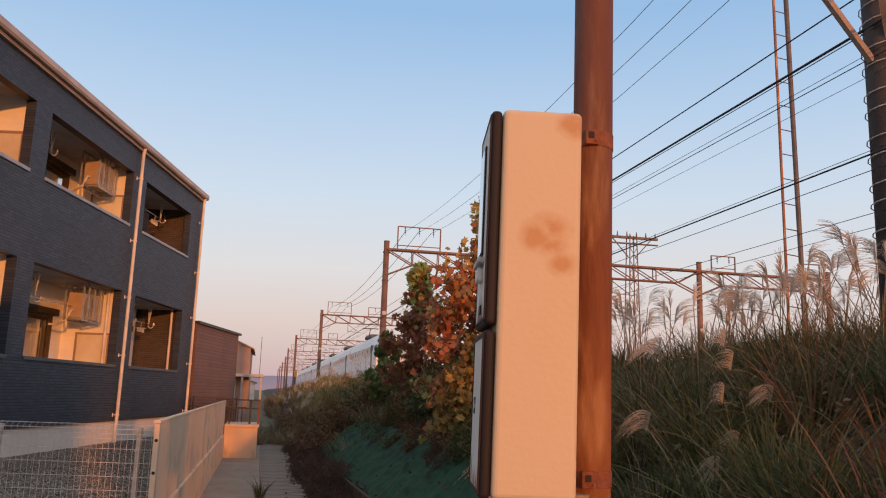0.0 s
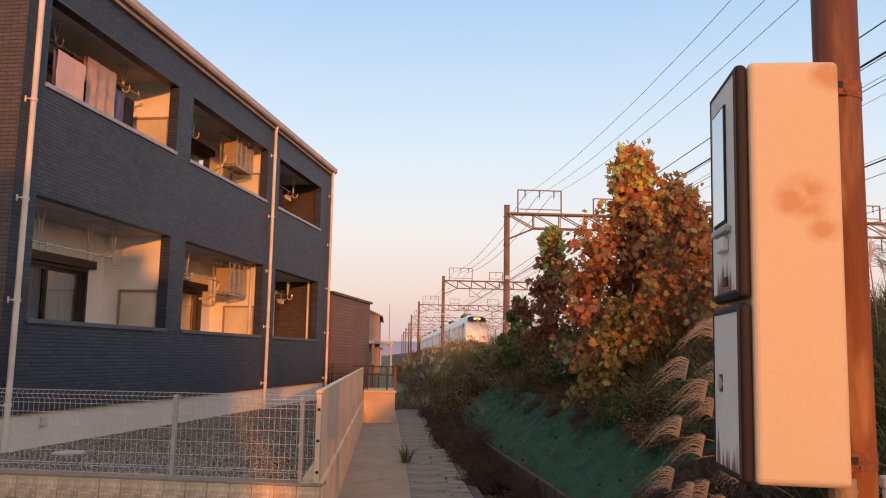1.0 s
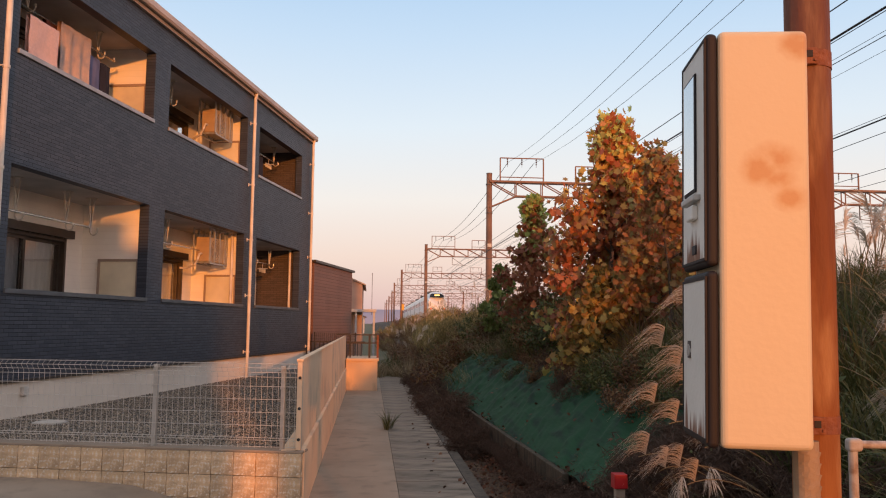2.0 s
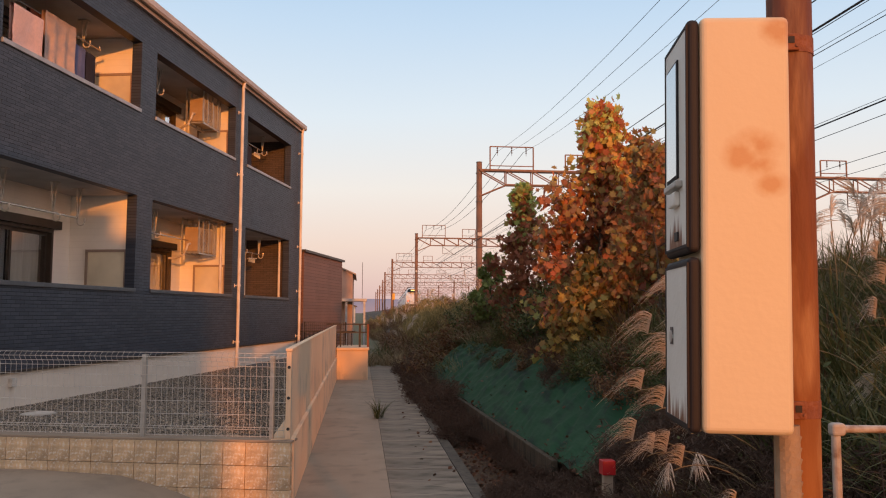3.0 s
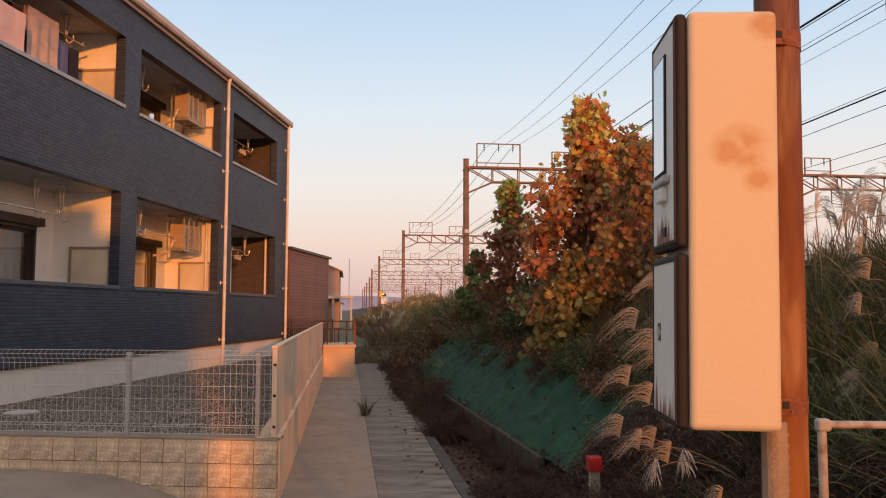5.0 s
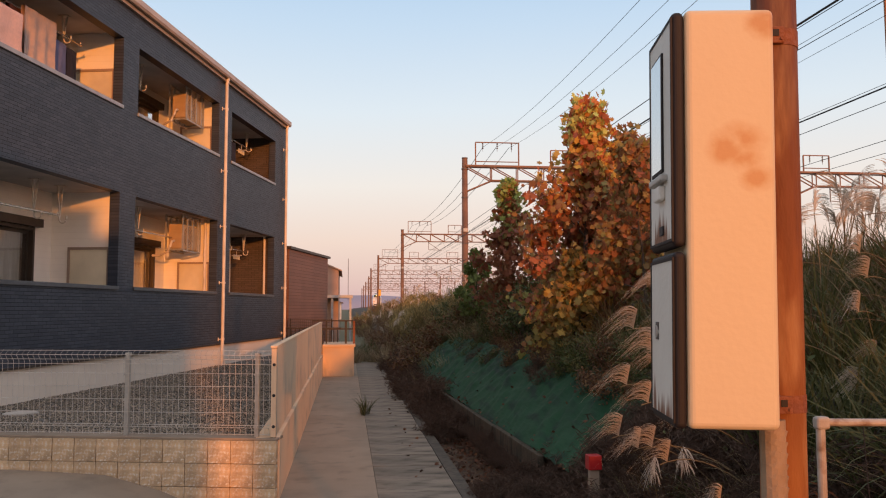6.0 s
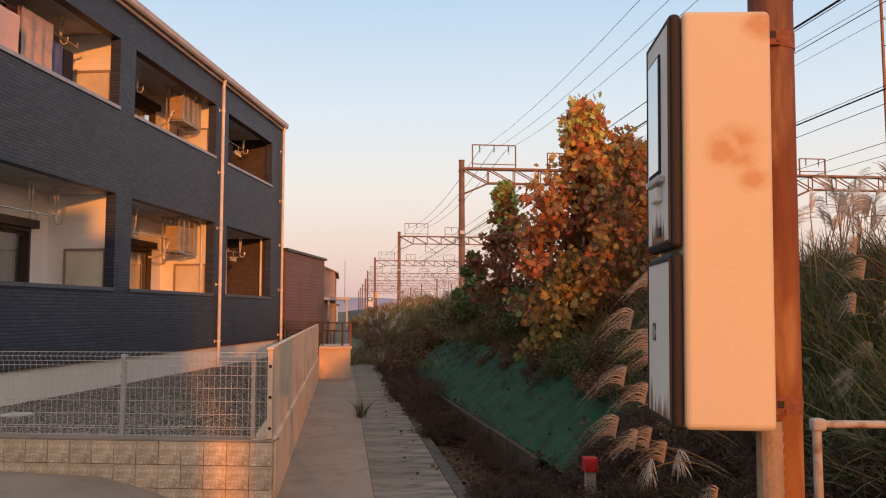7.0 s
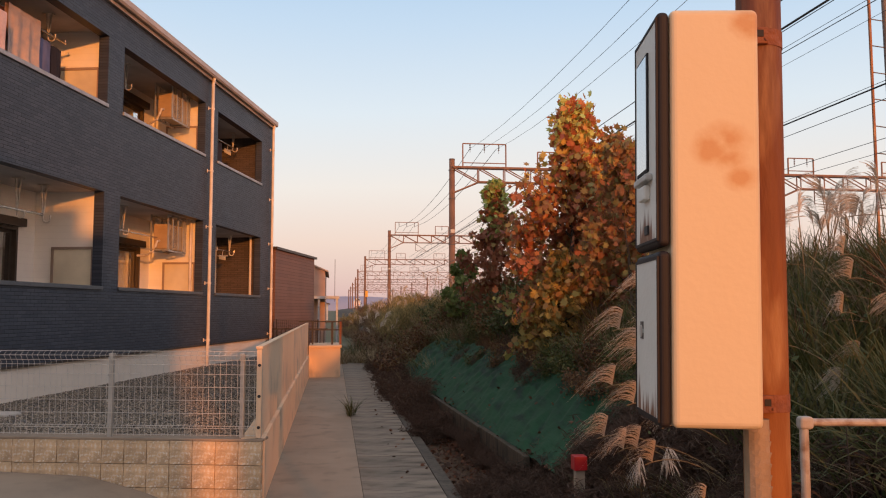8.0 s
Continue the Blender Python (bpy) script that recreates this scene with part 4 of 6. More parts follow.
HOSE = material("brown_corrugated_hose", (0.38, 0.27, 0.18), 0.7, scale=20, bump=0.2)


def cabinet():
    c = thing("control_cabinet", "white enamelled steel cabinet with rust blooms, strapped to a rusty pole", "cabinet", pose(0.592, 1.785, 1.358, 0, 0.8, 2.0))
    D, W, H = 0.186, 0.243, 0.905
    body = rounded(bmesh.new(), -0.0045, D, 0.0, W, 0.0, H, 0.014)
    part("body", body, rust_enamel(), c, smooth=False)
    for z0, z1, nm in ((0.385, 0.9, "upper_door"), (0.0, 0.375, "lower_door")):
        d = part(nm, rounded(bmesh.new(), -0.033, -0.006, 0.002, W - 0.002, z0, z1, 0.011), RUBBER, c, "door edged with thick dark rubber")
        part("door_panel", rounded(bmesh.new(), -0.0336, -0.031, 0.010, W - 0.012, z0 + 0.018, z1 - 0.018, 0.0005, 1), streaked_door("streaked_" + nm, z0 + 0.2), d, "grey enamelled door panel with rust streaks")
        for y0, y1, za, zb in ((0.004, 0.0105, z0 + 0.012, z1 - 0.012), (W - 0.0125, W - 0.005, z0 + 0.012, z1 - 0.012), (0.0105, W - 0.0125, z0 + 0.012, z0 + 0.0185), (0.0105, W - 0.0125, z1 - 0.0185, z1 - 0.012)):
            part("lip", B(-0.0352, -0.031, y0, y1, za, zb), RUBBER, d, "dark rubber lip round the panel")
        if z0 > 0.1:
            part("window_frame", rounded(bmesh.new(), -0.038, -0.033, 0.085, 0.2, 0.56, 0.835, 0.002, 2), RUBBER, d)
            part("window_pane", B(-0.0395, -0.0375, 0.09, 0.194, 0.567, 0.828), TRAIN_GLASS_CLEAR, d, "reflecting window pane")
            latch = part("latch", rounded(bmesh.new(), -0.05, -0.033, 0.05, 0.18, 0.535, 0.55, 0.003, 2), GALV, d)
            part("latch_tongue", rounded(bmesh.new(), -0.048, -0.033, 0.075, 0.14, 0.495, 0.528, 0.004, 2), DOOR_GREY, latch)
            part("badge", B(-0.037, -0.0335, 0.09, 0.125, 0.418, 0.438), CABLE, d)
        else:
            part("lock", R((-0.038, 0.165, 0.2), (-0.033, 0.165, 0.2), 0.014, n=14), GALV, d)
            part("lock_plate", B(-0.0362, -0.034, 0.152, 0.178, 0.182, 0.222), STEEL_GREY, d)
    p = thing("steel_pole", "rusty brown steel pole carrying the cabinet", "pole", pose(0.8315, 2.0, 0, 0, 0.55, 0))
    part("shaft", R((0, 0, -0.25), (0, 0, 5.2), 0.0515, n=32), weathered_pole(), p, smooth=True)
    for z in (2.25, 1.393):
        k = part("clamp", R((0, 0, z - 0.02), (0, 0, z + 0.02), 0.0535, n=28), RUST_DARK, p, "rusty steel strap clamp")
        part("bracket", B(-0.03, 0.004, -0.064, -0.046, z - 0.02, z + 0.02, bevel=0.003), RUST_DARK, k)
        part("slot", B(-0.022, -0.008, -0.066, -0.0635, z - 0.004, z + 0.012), RUBBER, k, "dark slot of the strap buckle")
        part("bolt", R((-0.002, -0.068, z - 0.01), (-0.002, -0.062, z - 0.01), 0.004, n=8), RUST_DARK, k)
        part("clamp_ear", B(-0.085, -0.05, -0.03, -0.01, z - 0.018, z + 0.018), RUST_DARK, k)
    part("weld_ring", R((0, 0, 3.0), (0, 0, 3.03), 0.054, n=28), RUST_DARK, p)
    q = thing("cable_conduit", "grey cable conduit running down beside the pole", "conduit", pose(0.805, 1.945, 0))
    part("corrugated_hose", tube(bmesh.new(), [(0, 0, 1.12), (0, 0, 1.36)], 0.028, 14), HOSE, q)
    for i in range(9):
        part("hose_ring", R((0, 0, 1.13 + i * 0.025), (0.004, 0, 1.143 + i * 0.025), 0.0292, n=14), HOSE, q)
    part("pipe", R((0, 0, -0.2), (0, 0, 1.22), 0.026, n=14), WIRE, q, "white plastic pipe")


def pipe_rail():
    t = thing("pipe_barrier", "dirty white steel pipe barrier beside the slope", "railing", at_path(1.88, 2.65, 0))
    white = material("dirty_white_paint", (0.42, 0.37, 0.33), 0.5, second=(0.3, 0.25, 0.21), scale=6, third=(0.2, 0.12, 0.08), scale3=14, bump=0.15)
    part("post", R((0, 0, -0.1), (0, 0, 1.205), 0.0155, n=14), white, t)
    part("elbow", rounded(bmesh.new(), -0.021, 0.03, -0.02, 0.02, 1.19, 1.235, 0.012, 3), white, t)
    part("top_rail", R((0.02, 0, 1.214), (2.2, -0.35, 1.214), 0.0135, n=14), white, t)
    part("post", R((2.2, -0.35, 0.2), (2.2, -0.35, 1.23), 0.021, n=14), white, t)
    part("hanging_wire", tube(bmesh.new(), [(0.14, -0.03, 1.2), (0.15, -0.03, 1.0), (0.18, -0.02, 0.75), (0.17, -0.02, 0.5)], 0.0018, 5), CABLE, t)
    r = thing("boundary_marker", "small red-topped boundary stake among dry weeds", "marker post", at_path(1.9, 5.35, 0.45))
    part("stake", B(-0.03, 0.03, -0.03, 0.03, -0.4, 0.1), CONCRETE, r)
    part("head", B(-0.045, 0.045, -0.045, 0.045, 0.08, 0.175, bevel=0.006), material("red_plastic", (0.42, 0.015, 0.02), 0.4, scale=6, bump=0.05), r, "red plastic head")


# ---- the railway ----
MASTS = [(46.5, 7.1, 27.5, 37.0), (90.0, 6.4, 27, 36.5), (134.0, 5.4, 27, 36.5), (178.0, 5.5, 26, 36), (222.0, 6.2, 26, 36), (266.0, 6.4, 26, 36), (310.0, 6.6, 26, 36), (354.0, 6.8, 26, 36)]


def portal(v, u0, u1, u2, first):
    """Left mast, truss beam over the tracks, middle and right masts, and wire frames on top."""
    p = thing("catenary_portal", "rusty-brown railway catenary portal with a truss beam over the tracks", "railway mast", at_path(0, v, 2.8), "catenary portals")
    for u, h in ((u0, 7.65), (u1, 7.75), (u2, 7.7)):
        m = part("mast", R((u, 0, -1.0), (u, 0, h), 0.20, 0.165, n=14), STEEL_RUSTY, p, "rusty-brown tubular mast", smooth=False)
        part("cap", R((u, 0, h), (u, 0, h + 0.06), 0.18, n=14), STEEL_GREY, m)
        if first:
            for z in (2.6, 5.3, 7.0):
                part("band", R((u, 0, z), (u, 0, z + 0.06), 0.205, n=14), STEEL_GREY, m)
            part("number_plate", B(u - 0.12, u + 0.12, -0.215, -0.205, 3.3, 3.5), WIRE, m)
    z1, z0 = 7.2, 6.35
    for a, b in ((u0, u1), (u1, u2)):
        bm = bmesh.new()
        n = max(4, int((b - a) / 1.55))
        for s in (-0.22, 0.22):
            bar(bm, (a, s, z1), (b, s, z1), 0.11)
            bar(bm, (a + 1.5, s, z0), (b - 1.5, s, z0), 0.075)
            bar(bm, (a, s, z0 - 0.7), (a + 1.6, s, z0), 0.07)
            bar(bm, (b, s, z0 - 0.7), (b - 1.6, s, z0), 0.07)
            for i in range(n):
                x, y = a + (b - a) * i / n, a + (b - a) * (i + 1) / n
                if i == 0:
                    bar(bm, (x, s, z1), (y, s, z0), 0.06)
                elif i == n - 1:
                    bar(bm, (x, s, z0), (y, s, z1), 0.06)
                else:
                    bar(bm, (x, s, z0), (x, s, z1), 0.055)
                    bar(bm, (x, s, z1), (y, s, z0), 0.055)
        part("truss_beam", bm, STEEL_RUSTY, p)
    frames = [(u0 + 0.65, u0 + 3.25, 1.35, 3), (u0 + 5.2, u0 + 6.7, 0.95, 1), (u1 + 0.9, u1 + 2.6, 1.0, 2), (u2 - 2.2, u2 - 0.6, 0.9, 1), (u0 + 11.5, u0 + 13.4, 0.95, 2)]
    for a, b, h, k in frames:
        fr = part("wire_frame", bar(bmesh.new(), (a, 0, z1 + 0.06), (a, 0, z1 + 0.1 + h), 0.07), STEEL_RUSTY, p)
        part("frame_post", bar(bmesh.new(), (b, 0, z1 + 0.06), (b, 0, z1 + 0.1 + h), 0.07), STEEL_RUSTY, fr)
        part("frame_head", bar(bmesh.new(), (a, 0, z1 + 0.1 + h), (b, 0, z1 + 0.1 + h), 0.06), STEEL_RUSTY, fr)
        part("frame_foot", bar(bmesh.new(), (a, 0, z1 + 0.3), (b, 0, z1 + 0.3), 0.05), STEEL_RUSTY, fr)
        for i in range(k):
            x = a + (b - a) * (i + 0.5) / k
            bm = bmesh.new()
            for j in range(3):
                rod(bm, (x, 0, z1 + h - 0.02 - j * 0.13), (x, 0, z1 + h + 0.06 - j * 0.13), 0.055, 0.03, n=8)
            rod(bm, (x, 0, z1 + h - 0.45), (x, 0, z1 + h + 0.1), 0.012, n=6)
            part("insulator", bm, INSULATOR, fr)
    # arms that hold the contact wires
    for u in TRACKS:
        bm = bar(bmesh.new(), (u - 1.2, 0.3, z0 - 0.1), (u, 0.3, z0 - 0.9), 0.045)
        bar(bm, (u - 1.2, 0.3, z0 - 0.85), (u + 0.3, 0.3, z0 - 0.95), 0.04)
        bar(bm, (u - 1.2, 0.3, z0 - 0.9), (u - 1.2, 0.3, z0 + 0.1), 0.05)
        part("contact_arm", bm, STEEL_GREY, p)


TRACKS = [10.6, 14.6, 18.8, 22.8, 31.5]


def sagging(a, b, sag, n=10):
    a, b = Vector(a), Vector(b)
    return [a.lerp(b, i / n) - Vector((0, 0, 4 * sag * (i / n) * (1 - i / n))) for i in range(n + 1)]


def railway():
    for i, (v, u0, u1, u2) in enumerate(MASTS):
        portal(v, u0, u1, u2, i < 2)
    vs = [2.5] + [m[0] for m in MASTS]
    # feeder wires on the frames over the left masts
    for k in range(3):
        t = thing("feeder_wire", "thin feeder wire strung over the catenary masts", "overhead wire", PM, "feeder wires")
        for i in range(len(vs) - 1):
            off = 1.08 + 0.79 * k
            ua = (MASTS[i - 1][1] if i else 7.3) + off
            ub = MASTS[i][1] + off
            ends = (10.95, 11.15) if i == 0 else (11.15 if i == 1 else 10.95, 10.95)
            if i == 0:
                ua = ub
            part("span", tube(bmesh.new(), sagging((ua, vs[i], ends[0]), (ub, vs[i + 1], ends[1]), 1.0 if i == 0 else 0.9), 0.008 if i < 1 else 0.016, 5), CABLE, t)
    for u in TRACKS:
        t = thing("contact_wire", "overhead contact and messenger wires above a track", "overhead wire", PM, "contact wires")
        for i in range(1, min(5, len(vs) - 1)):
            a, b = vs[i], vs[i + 1]
            part("messenger", tube(bmesh.new(), sagging((u, a, 8.85), (u, b, 8.85), 0.6), 0.012, 5), CABLE, t)
            bm = R((u, a, 7.95), (u, b, 7.95), 0.01, n=5)
            for j in range(1, 9):
                q = j / 9
                z = 8.85 - 4 * 0.6 * q * (1 - q)
                rod(bm, (u, a + (b - a) * q, 7.95), (u, a + (b - a) * q, z), 0.005, n=4)
            part("trolley_wire", bm, CABLE, t)
        r = thing("rail_track", "steel rails on sleepers in brown ballast", "railway track", at_path(u, 0, 2.3), "tracks")
        for s in (-0.534, 0.534):
            part("rail", B(s - 0.035, s + 0.035, -10, 700, 0.14, 0.29), STEEL_GREY, r)
        bm = bmesh.new()
        for i in range(0, 110):
            box(bm, -1.0, 1.0, 8 + i * 0.9, 8.22 + i * 0.9, 0.0, 0.14)
        tagged(part("sleepers", bm, CONCRETE, r), kind="stuff")
    # heavy cables rising towards the near pole
    ca = thing("power_cable", "bundle of thick black power cables on a street pole", "overhead wire", PM, "power cables")
    for u, z, rr in ((5.85, 5.55, 0.008), (5.85, 5.18, 0.014), (5.85, 5.14, 0.005), (5.85, 4.92, 0.003), (5.85, 4.865, 0.005), (5.85, 4.70, 0.0025), (5.85, 3.945, 0.009), (5.85, 3.98, 0.003), (5.85, 3.79, 0.004), (5.85, 3.385, 0.0035), (5.85, 3.25, 0.003)):
        part("cable", tube(bmesh.new(), sagging((u, -12, z), (u, 60, z), 0.02, 12), rr, 6), CABLE, ca)
    # the dark street pole with its braces
    t = thing("utility_pole", "dark concrete street pole wrapped with pale wire", "utility pole", at_path(6.0, 6.0, 1.6))
    part("shaft", R((0.05, 0, -0.3), (0, 0, 7.6), 0.2, 0.17, n=20), POLE_DARK, t, smooth=True)
    for i in range(13):
        z = 1.5 + i * 0.22 + 0.05 * (i % 2)
        pts = [(0.205 * math.cos(a * 0.45) + 0.02, 0.205 * math.sin(a * 0.45), z + 0.012 * a) for a in range(15)]
        part("wire_wrap", tube(bmesh.new(), pts, 0.006, 4), WIRE, t)
    part("brace", bar(bmesh.new(), (-0.15, -0.02, 3.22), (-1.1, -0.05, 4.35), 0.055), METAL_TRIM, t)
    part("brace", bar(bmesh.new(), (0.0, -0.1, 3.35), (-0.6, -0.6, 4.2), 0.06), METAL_TRIM, t)
    part("cross_arm", bar(bmesh.new(), (-1.8, -0.05, 4.35), (1.2, -0.05, 4.35), 0.075), METAL_TRIM, t)
    # ladder mast
    t = thing("ladder_mast", "slender grey steel signal mast with a ladder", "railway mast", at_path(12.75, 17.0, 2.2))
    part("pole", R((0.45, 0, 0), (0.3, 0, 12), 0.06, n=12), STEEL_GREY, t)
    part("rail", bar(bmesh.new(), (0.0, 0, 0), (-0.05, 0, 12), 0.05), RUST, t)
    for i in range(18):
        part("rung", R((-0.01, 0, 0.5 + i * 0.64), (0.4, 0, 0.46 + i * 0.64), 0.014, n=6), STEEL_GREY, t)
    # far pole with a crossarm
    t = thing("transmission_pole", "distant steel lattice pole with an insulator crossarm", "utility pole", at_path(29.3, 60, 2.2))
    bm = bmesh.new()
    for sx, sy in ((-1, -1), (1, -1), (1, 1), (-1, 1)):
        bar(bm, (0.55 * sx, 0.55 * sy, 0), (0.3 * sx, 0.3 * sy, 12.9), 0.07)
    for i in range(12):
        r0, r1 = 0.55 - 0.25 * i / 12, 0.55 - 0.25 * (i + 1) / 12
        bar(bm, (-r0, -r0, i * 1.07), (r1, -r1, (i + 1) * 1.07), 0.04)
        bar(bm, (r0, -r0, i * 1.07), (-r1, -r1, (i + 1) * 1.07), 0.04)
    part("lattice", bm, STEEL_RUSTY, t)
    part("cross_arm", B(-2.3, 2.3, -0.1, 0.1, 12.55, 12.75), STEEL_GREY, t)
    part("cross_arm", B(-2.3, 2.3, -0.1, 0.1, 12.1, 12.2), STEEL_GREY, t)
    for s in (-1, 1):
        part("brace", bar(bmesh.new(), (0.3 * s, 0, 11.0), (1.7 * s, 0, 12.55), 0.07), STEEL_GREY, t)
    for i in range(6):
        x = -2.1 + i * 0.84
        part("insulator", R((x, 0, 12.75), (x, 0, 13.15), 0.07, 0.03, n=8), INSULATOR, t)
    # lit orange signal by the third mast
    t = thing("track_signal", "small orange-lit track signal on a post", "signal", at_path(5.55, 131.0, 1.8))
    part("post", R((0, 0, 0), (0, 0, 3.0), 0.08, n=10), STEEL_GREY, t)
    part("lamp_box", B(-0.2, 0.2, -0.1, 0.1, 1.9, 2.9, bevel=0.03), material("orange_panel", (0.8, 0.42, 0.06), 0.5, scale=2, bump=0), t, "orange signal panel")


# ---- the train ----
def train():
    t = thing("train", "white limited-express train running away along the embankment", "train", at_path(10.6, 64, 2.59))
    L = 20.5
    def ring(sc, z_top, y, lean=0.0):
        w = 1.47 * sc
        return [(-w * 0.97, y, 0.35), (-w, y, 0.9), (-w, y, 1.9), (-w * 0.95, y, 2.45 * z_top), (-w * 0.82, y + lean, 3.0 * z_top), (-w * 0.55, y + lean, 3.38 * z_top), (0, y + lean, 3.5 * z_top),
                (w * 0.55, y + lean, 3.38 * z_top), (w * 0.82, y + lean, 3.0 * z_top), (w * 0.95, y, 2.45 * z_top), (w, y, 1.9), (w, y, 0.9), (w * 0.97, y, 0.35)]
    for k in range(7):
        y0 = k * (L + 0.4)
        bm = bmesh.new()
        if k == 0:
            rings = [ring(0.93, 0.9, 0.0, 1.5), ring(0.97, 0.95, 0.35, 1.6), ring(1, 1, 1.6, 1.2), ring(1, 1, 4.0), ring(1, 1, L)]
        else:
            rings = [ring(1, 1, y0), ring(1, 1, y0 + L)]
        rows = [[bm.verts.new(p) for p in r] for r in rings]
        for a, b in zip(rows, rows[1:]):
            for i in range(len(a) - 1):
                bm.faces.new((a[i], a[i + 1], b[i + 1], b[i]))
        bm.faces.new(rows[0])
        bm.faces.new(rows[-1])
        c = part("car_body", bm, TRAIN_WHITE, t, "white carriage body")
        for s in (-1, 1):
            for j in range(9):
                yy = y0 + 3.2 + j * 1.85
                part("side_window", B(s * 1.475, s * 1.46, yy, yy + 1.45, 1.75, 2.4), TRAIN_GLASS, c)
            part("door", B(s * 1.478, s * 1.46, y0 + 1.9, y0 + 2.7, 0.7, 2.55), TRAIN_GREY, c)
        part("underframe", B(-1.25, 1.25, y0 + 0.8, y0 + L - 0.6, -0.25, 0.35), TRAIN_GREY, c)
        part("roof_unit", B(-0.9, 0.9, y0 + 8, y0 + 12, 3.45, 3.72, bevel=0.08), TRAIN_GREY, c)
        if k in (0, 2, 4):
            bm = tube(bmesh.new(), [(0, y0 + 15, 3.5), (0, y0 + 16, 4.1), (0, y0 + 15.1, 4.65)], 0.05, 6)
            rod(bm, (-0.8, y0 + 15.1, 4.65), (0.8, y0 + 15.1, 4.65), 0.04)
            part("pantograph", bm, STEEL_GREY, c)
    # the rear face
    bm = bmesh.new()
    vs = [bm.verts.new(p) for p in ((-1.12, 0.75, 2.6), (1.12, 0.75, 2.6), (1.02, 1.52, 2.98), (0.66, 1.62, 3.14), (-0.66, 1.62, 3.14), (-1.02, 1.52, 2.98))]
    bm.faces.new(vs)
    bmesh.ops.solidify(bm, geom=bm.faces[:], thickness=0.25)
    bmesh.ops.translate(bm, verts=bm.verts, vec=(0, -0.14, 0.05))
    part("windscreen", bm, TRAIN_GLASS, t, "black wrap-around windscreen")
    part("destination_lamp", B(-0.38, 0.38, 0.55, 0.85, 2.86, 3.02), glow("warm_lamp", (1.0, 0.62, 0.2), 1.6), t, "glowing destination display")
    for s in (-1, 1):
        lm = part("tail_lamp", B(s * 0.62, s * 1.2, -0.05, 0.06, 1.02, 1.2), TRAIN_GREY, t)
        part("red_lens", B(s * 0.78, s * 1.1, -0.075, -0.051, 1.05, 1.17), glow("red_tail_light", (1.0, 0.12, 0.03), 2.5), lm)
    part("skirt", B(-1.3, 1.3, -0.12, 0.5, 0.0, 0.75, bevel=0.1), TRAIN_WHITE, t)
    part("bumper", B(-1.0, 1.0, -0.25, -0.12, 0.25, 0.55, bevel=0.05), TRAIN_GREY, t)
    for ob in t.children_recursive:
        ob.data.transform(Matrix.Diagonal((1, 1, 1.13, 1)))
    return t


# ---- houses beyond ----
def houses():
    h = thing("brown_house", "low house clad in reddish-brown lap siding", "house")
    part("wall", B(-12.4, -5.95, 21.3, 25.7, 0.0, 3.24), SIDING_BROWN, h)
    part("front_cladding", B(-12.4, -5.95, 21.28, 21.298, 0.0, 3.24), SIDING_BROWN_X, h)
    part("roof", B(-12.5, -5.88, 21.2, 25.8, 3.242, 3.31), FRAME_DARK, h)
    g = thing("gable_house", "distant beige house with a shallow pitched roof", "house", at_path(-1.6, 37.5, 0))
    bm = bmesh.new()
    prism(bm, [(-5.5, 0), (1.45, 0), (1.45, 3.4), (-0.1, 4.06), (-5.5, 4.06)], 0, 7)
    part("wall", bm, material("beige_house_wall", (0.42, 0.28, 0.22), 0.8, scale=1, bump=0.05), g)
    bm = bmesh.new()
    prism(bm, [(-5.6, 4.065), (-0.1, 4.065), (1.6, 3.34), (1.6, 3.4), (-0.1, 4.14), (-5.6, 4.14)], -0.15, 7.15)
    part("roof", bm, METAL_TRIM, g)
    part("canopy", B(0.2, 2.1, -1.5, -0.02, 2.1, 2.22), SILL, g, "grey carport canopy")
    for u in (0.3, 1.2, 2.0):
        part("canopy_post", bar(bmesh.new(), (u, -1.4, 0), (u, -1.4, 2.1), 0.09), SILL, g)
    part("window", B(0.1, 0.9, -0.03, 0.01, 1.0, 2.0), CURTAIN, g)
    part("aerial", R((1.9, 1, 2), (1.9, 1, 4.0), 0.012), STEEL_GREY, g)
    for i, (u, v, w, hh) in enumerate(((-4.6, 62, 5, 2.3), (-5.6, 90, 8, 2.6), (-3.6, 125, 6, 2.5), (-9, 160, 12, 3.4))):
        k = thing("far_shed", "far low pale shed beside the railway", "shed", at_path(u, v, 0), "far sheds")
        bm = bmesh.new()
        prism(bm, [(-w / 2, 0), (w / 2, 0), (w / 2, hh), (0, hh + 0.9), (-w / 2, hh)], 0, 8)
        part("wall", bm, PLASTER, k)
        bm = bmesh.new()
        prism(bm, [(-w / 2 - .3, hh - 0.08), (0, hh + 0.92), (w / 2 + .3, hh - 0.08), (w / 2 + .3, hh + .08), (0, hh + 1.1), (-w / 2 - .3, hh + .08)], -.3, 8.3)
        part("roof", bm, STEEL_GREY, k)
        for s in (-0.25, 0.2):
            part("window", B(w * s - 0.5, w * s + 0.5, -0.04, 0.02, hh * 0.4, hh * 0.4 + 1.1), TRAIN_GLASS, k)


# ---- plants ----
rngp = np.random.default_rng(11)


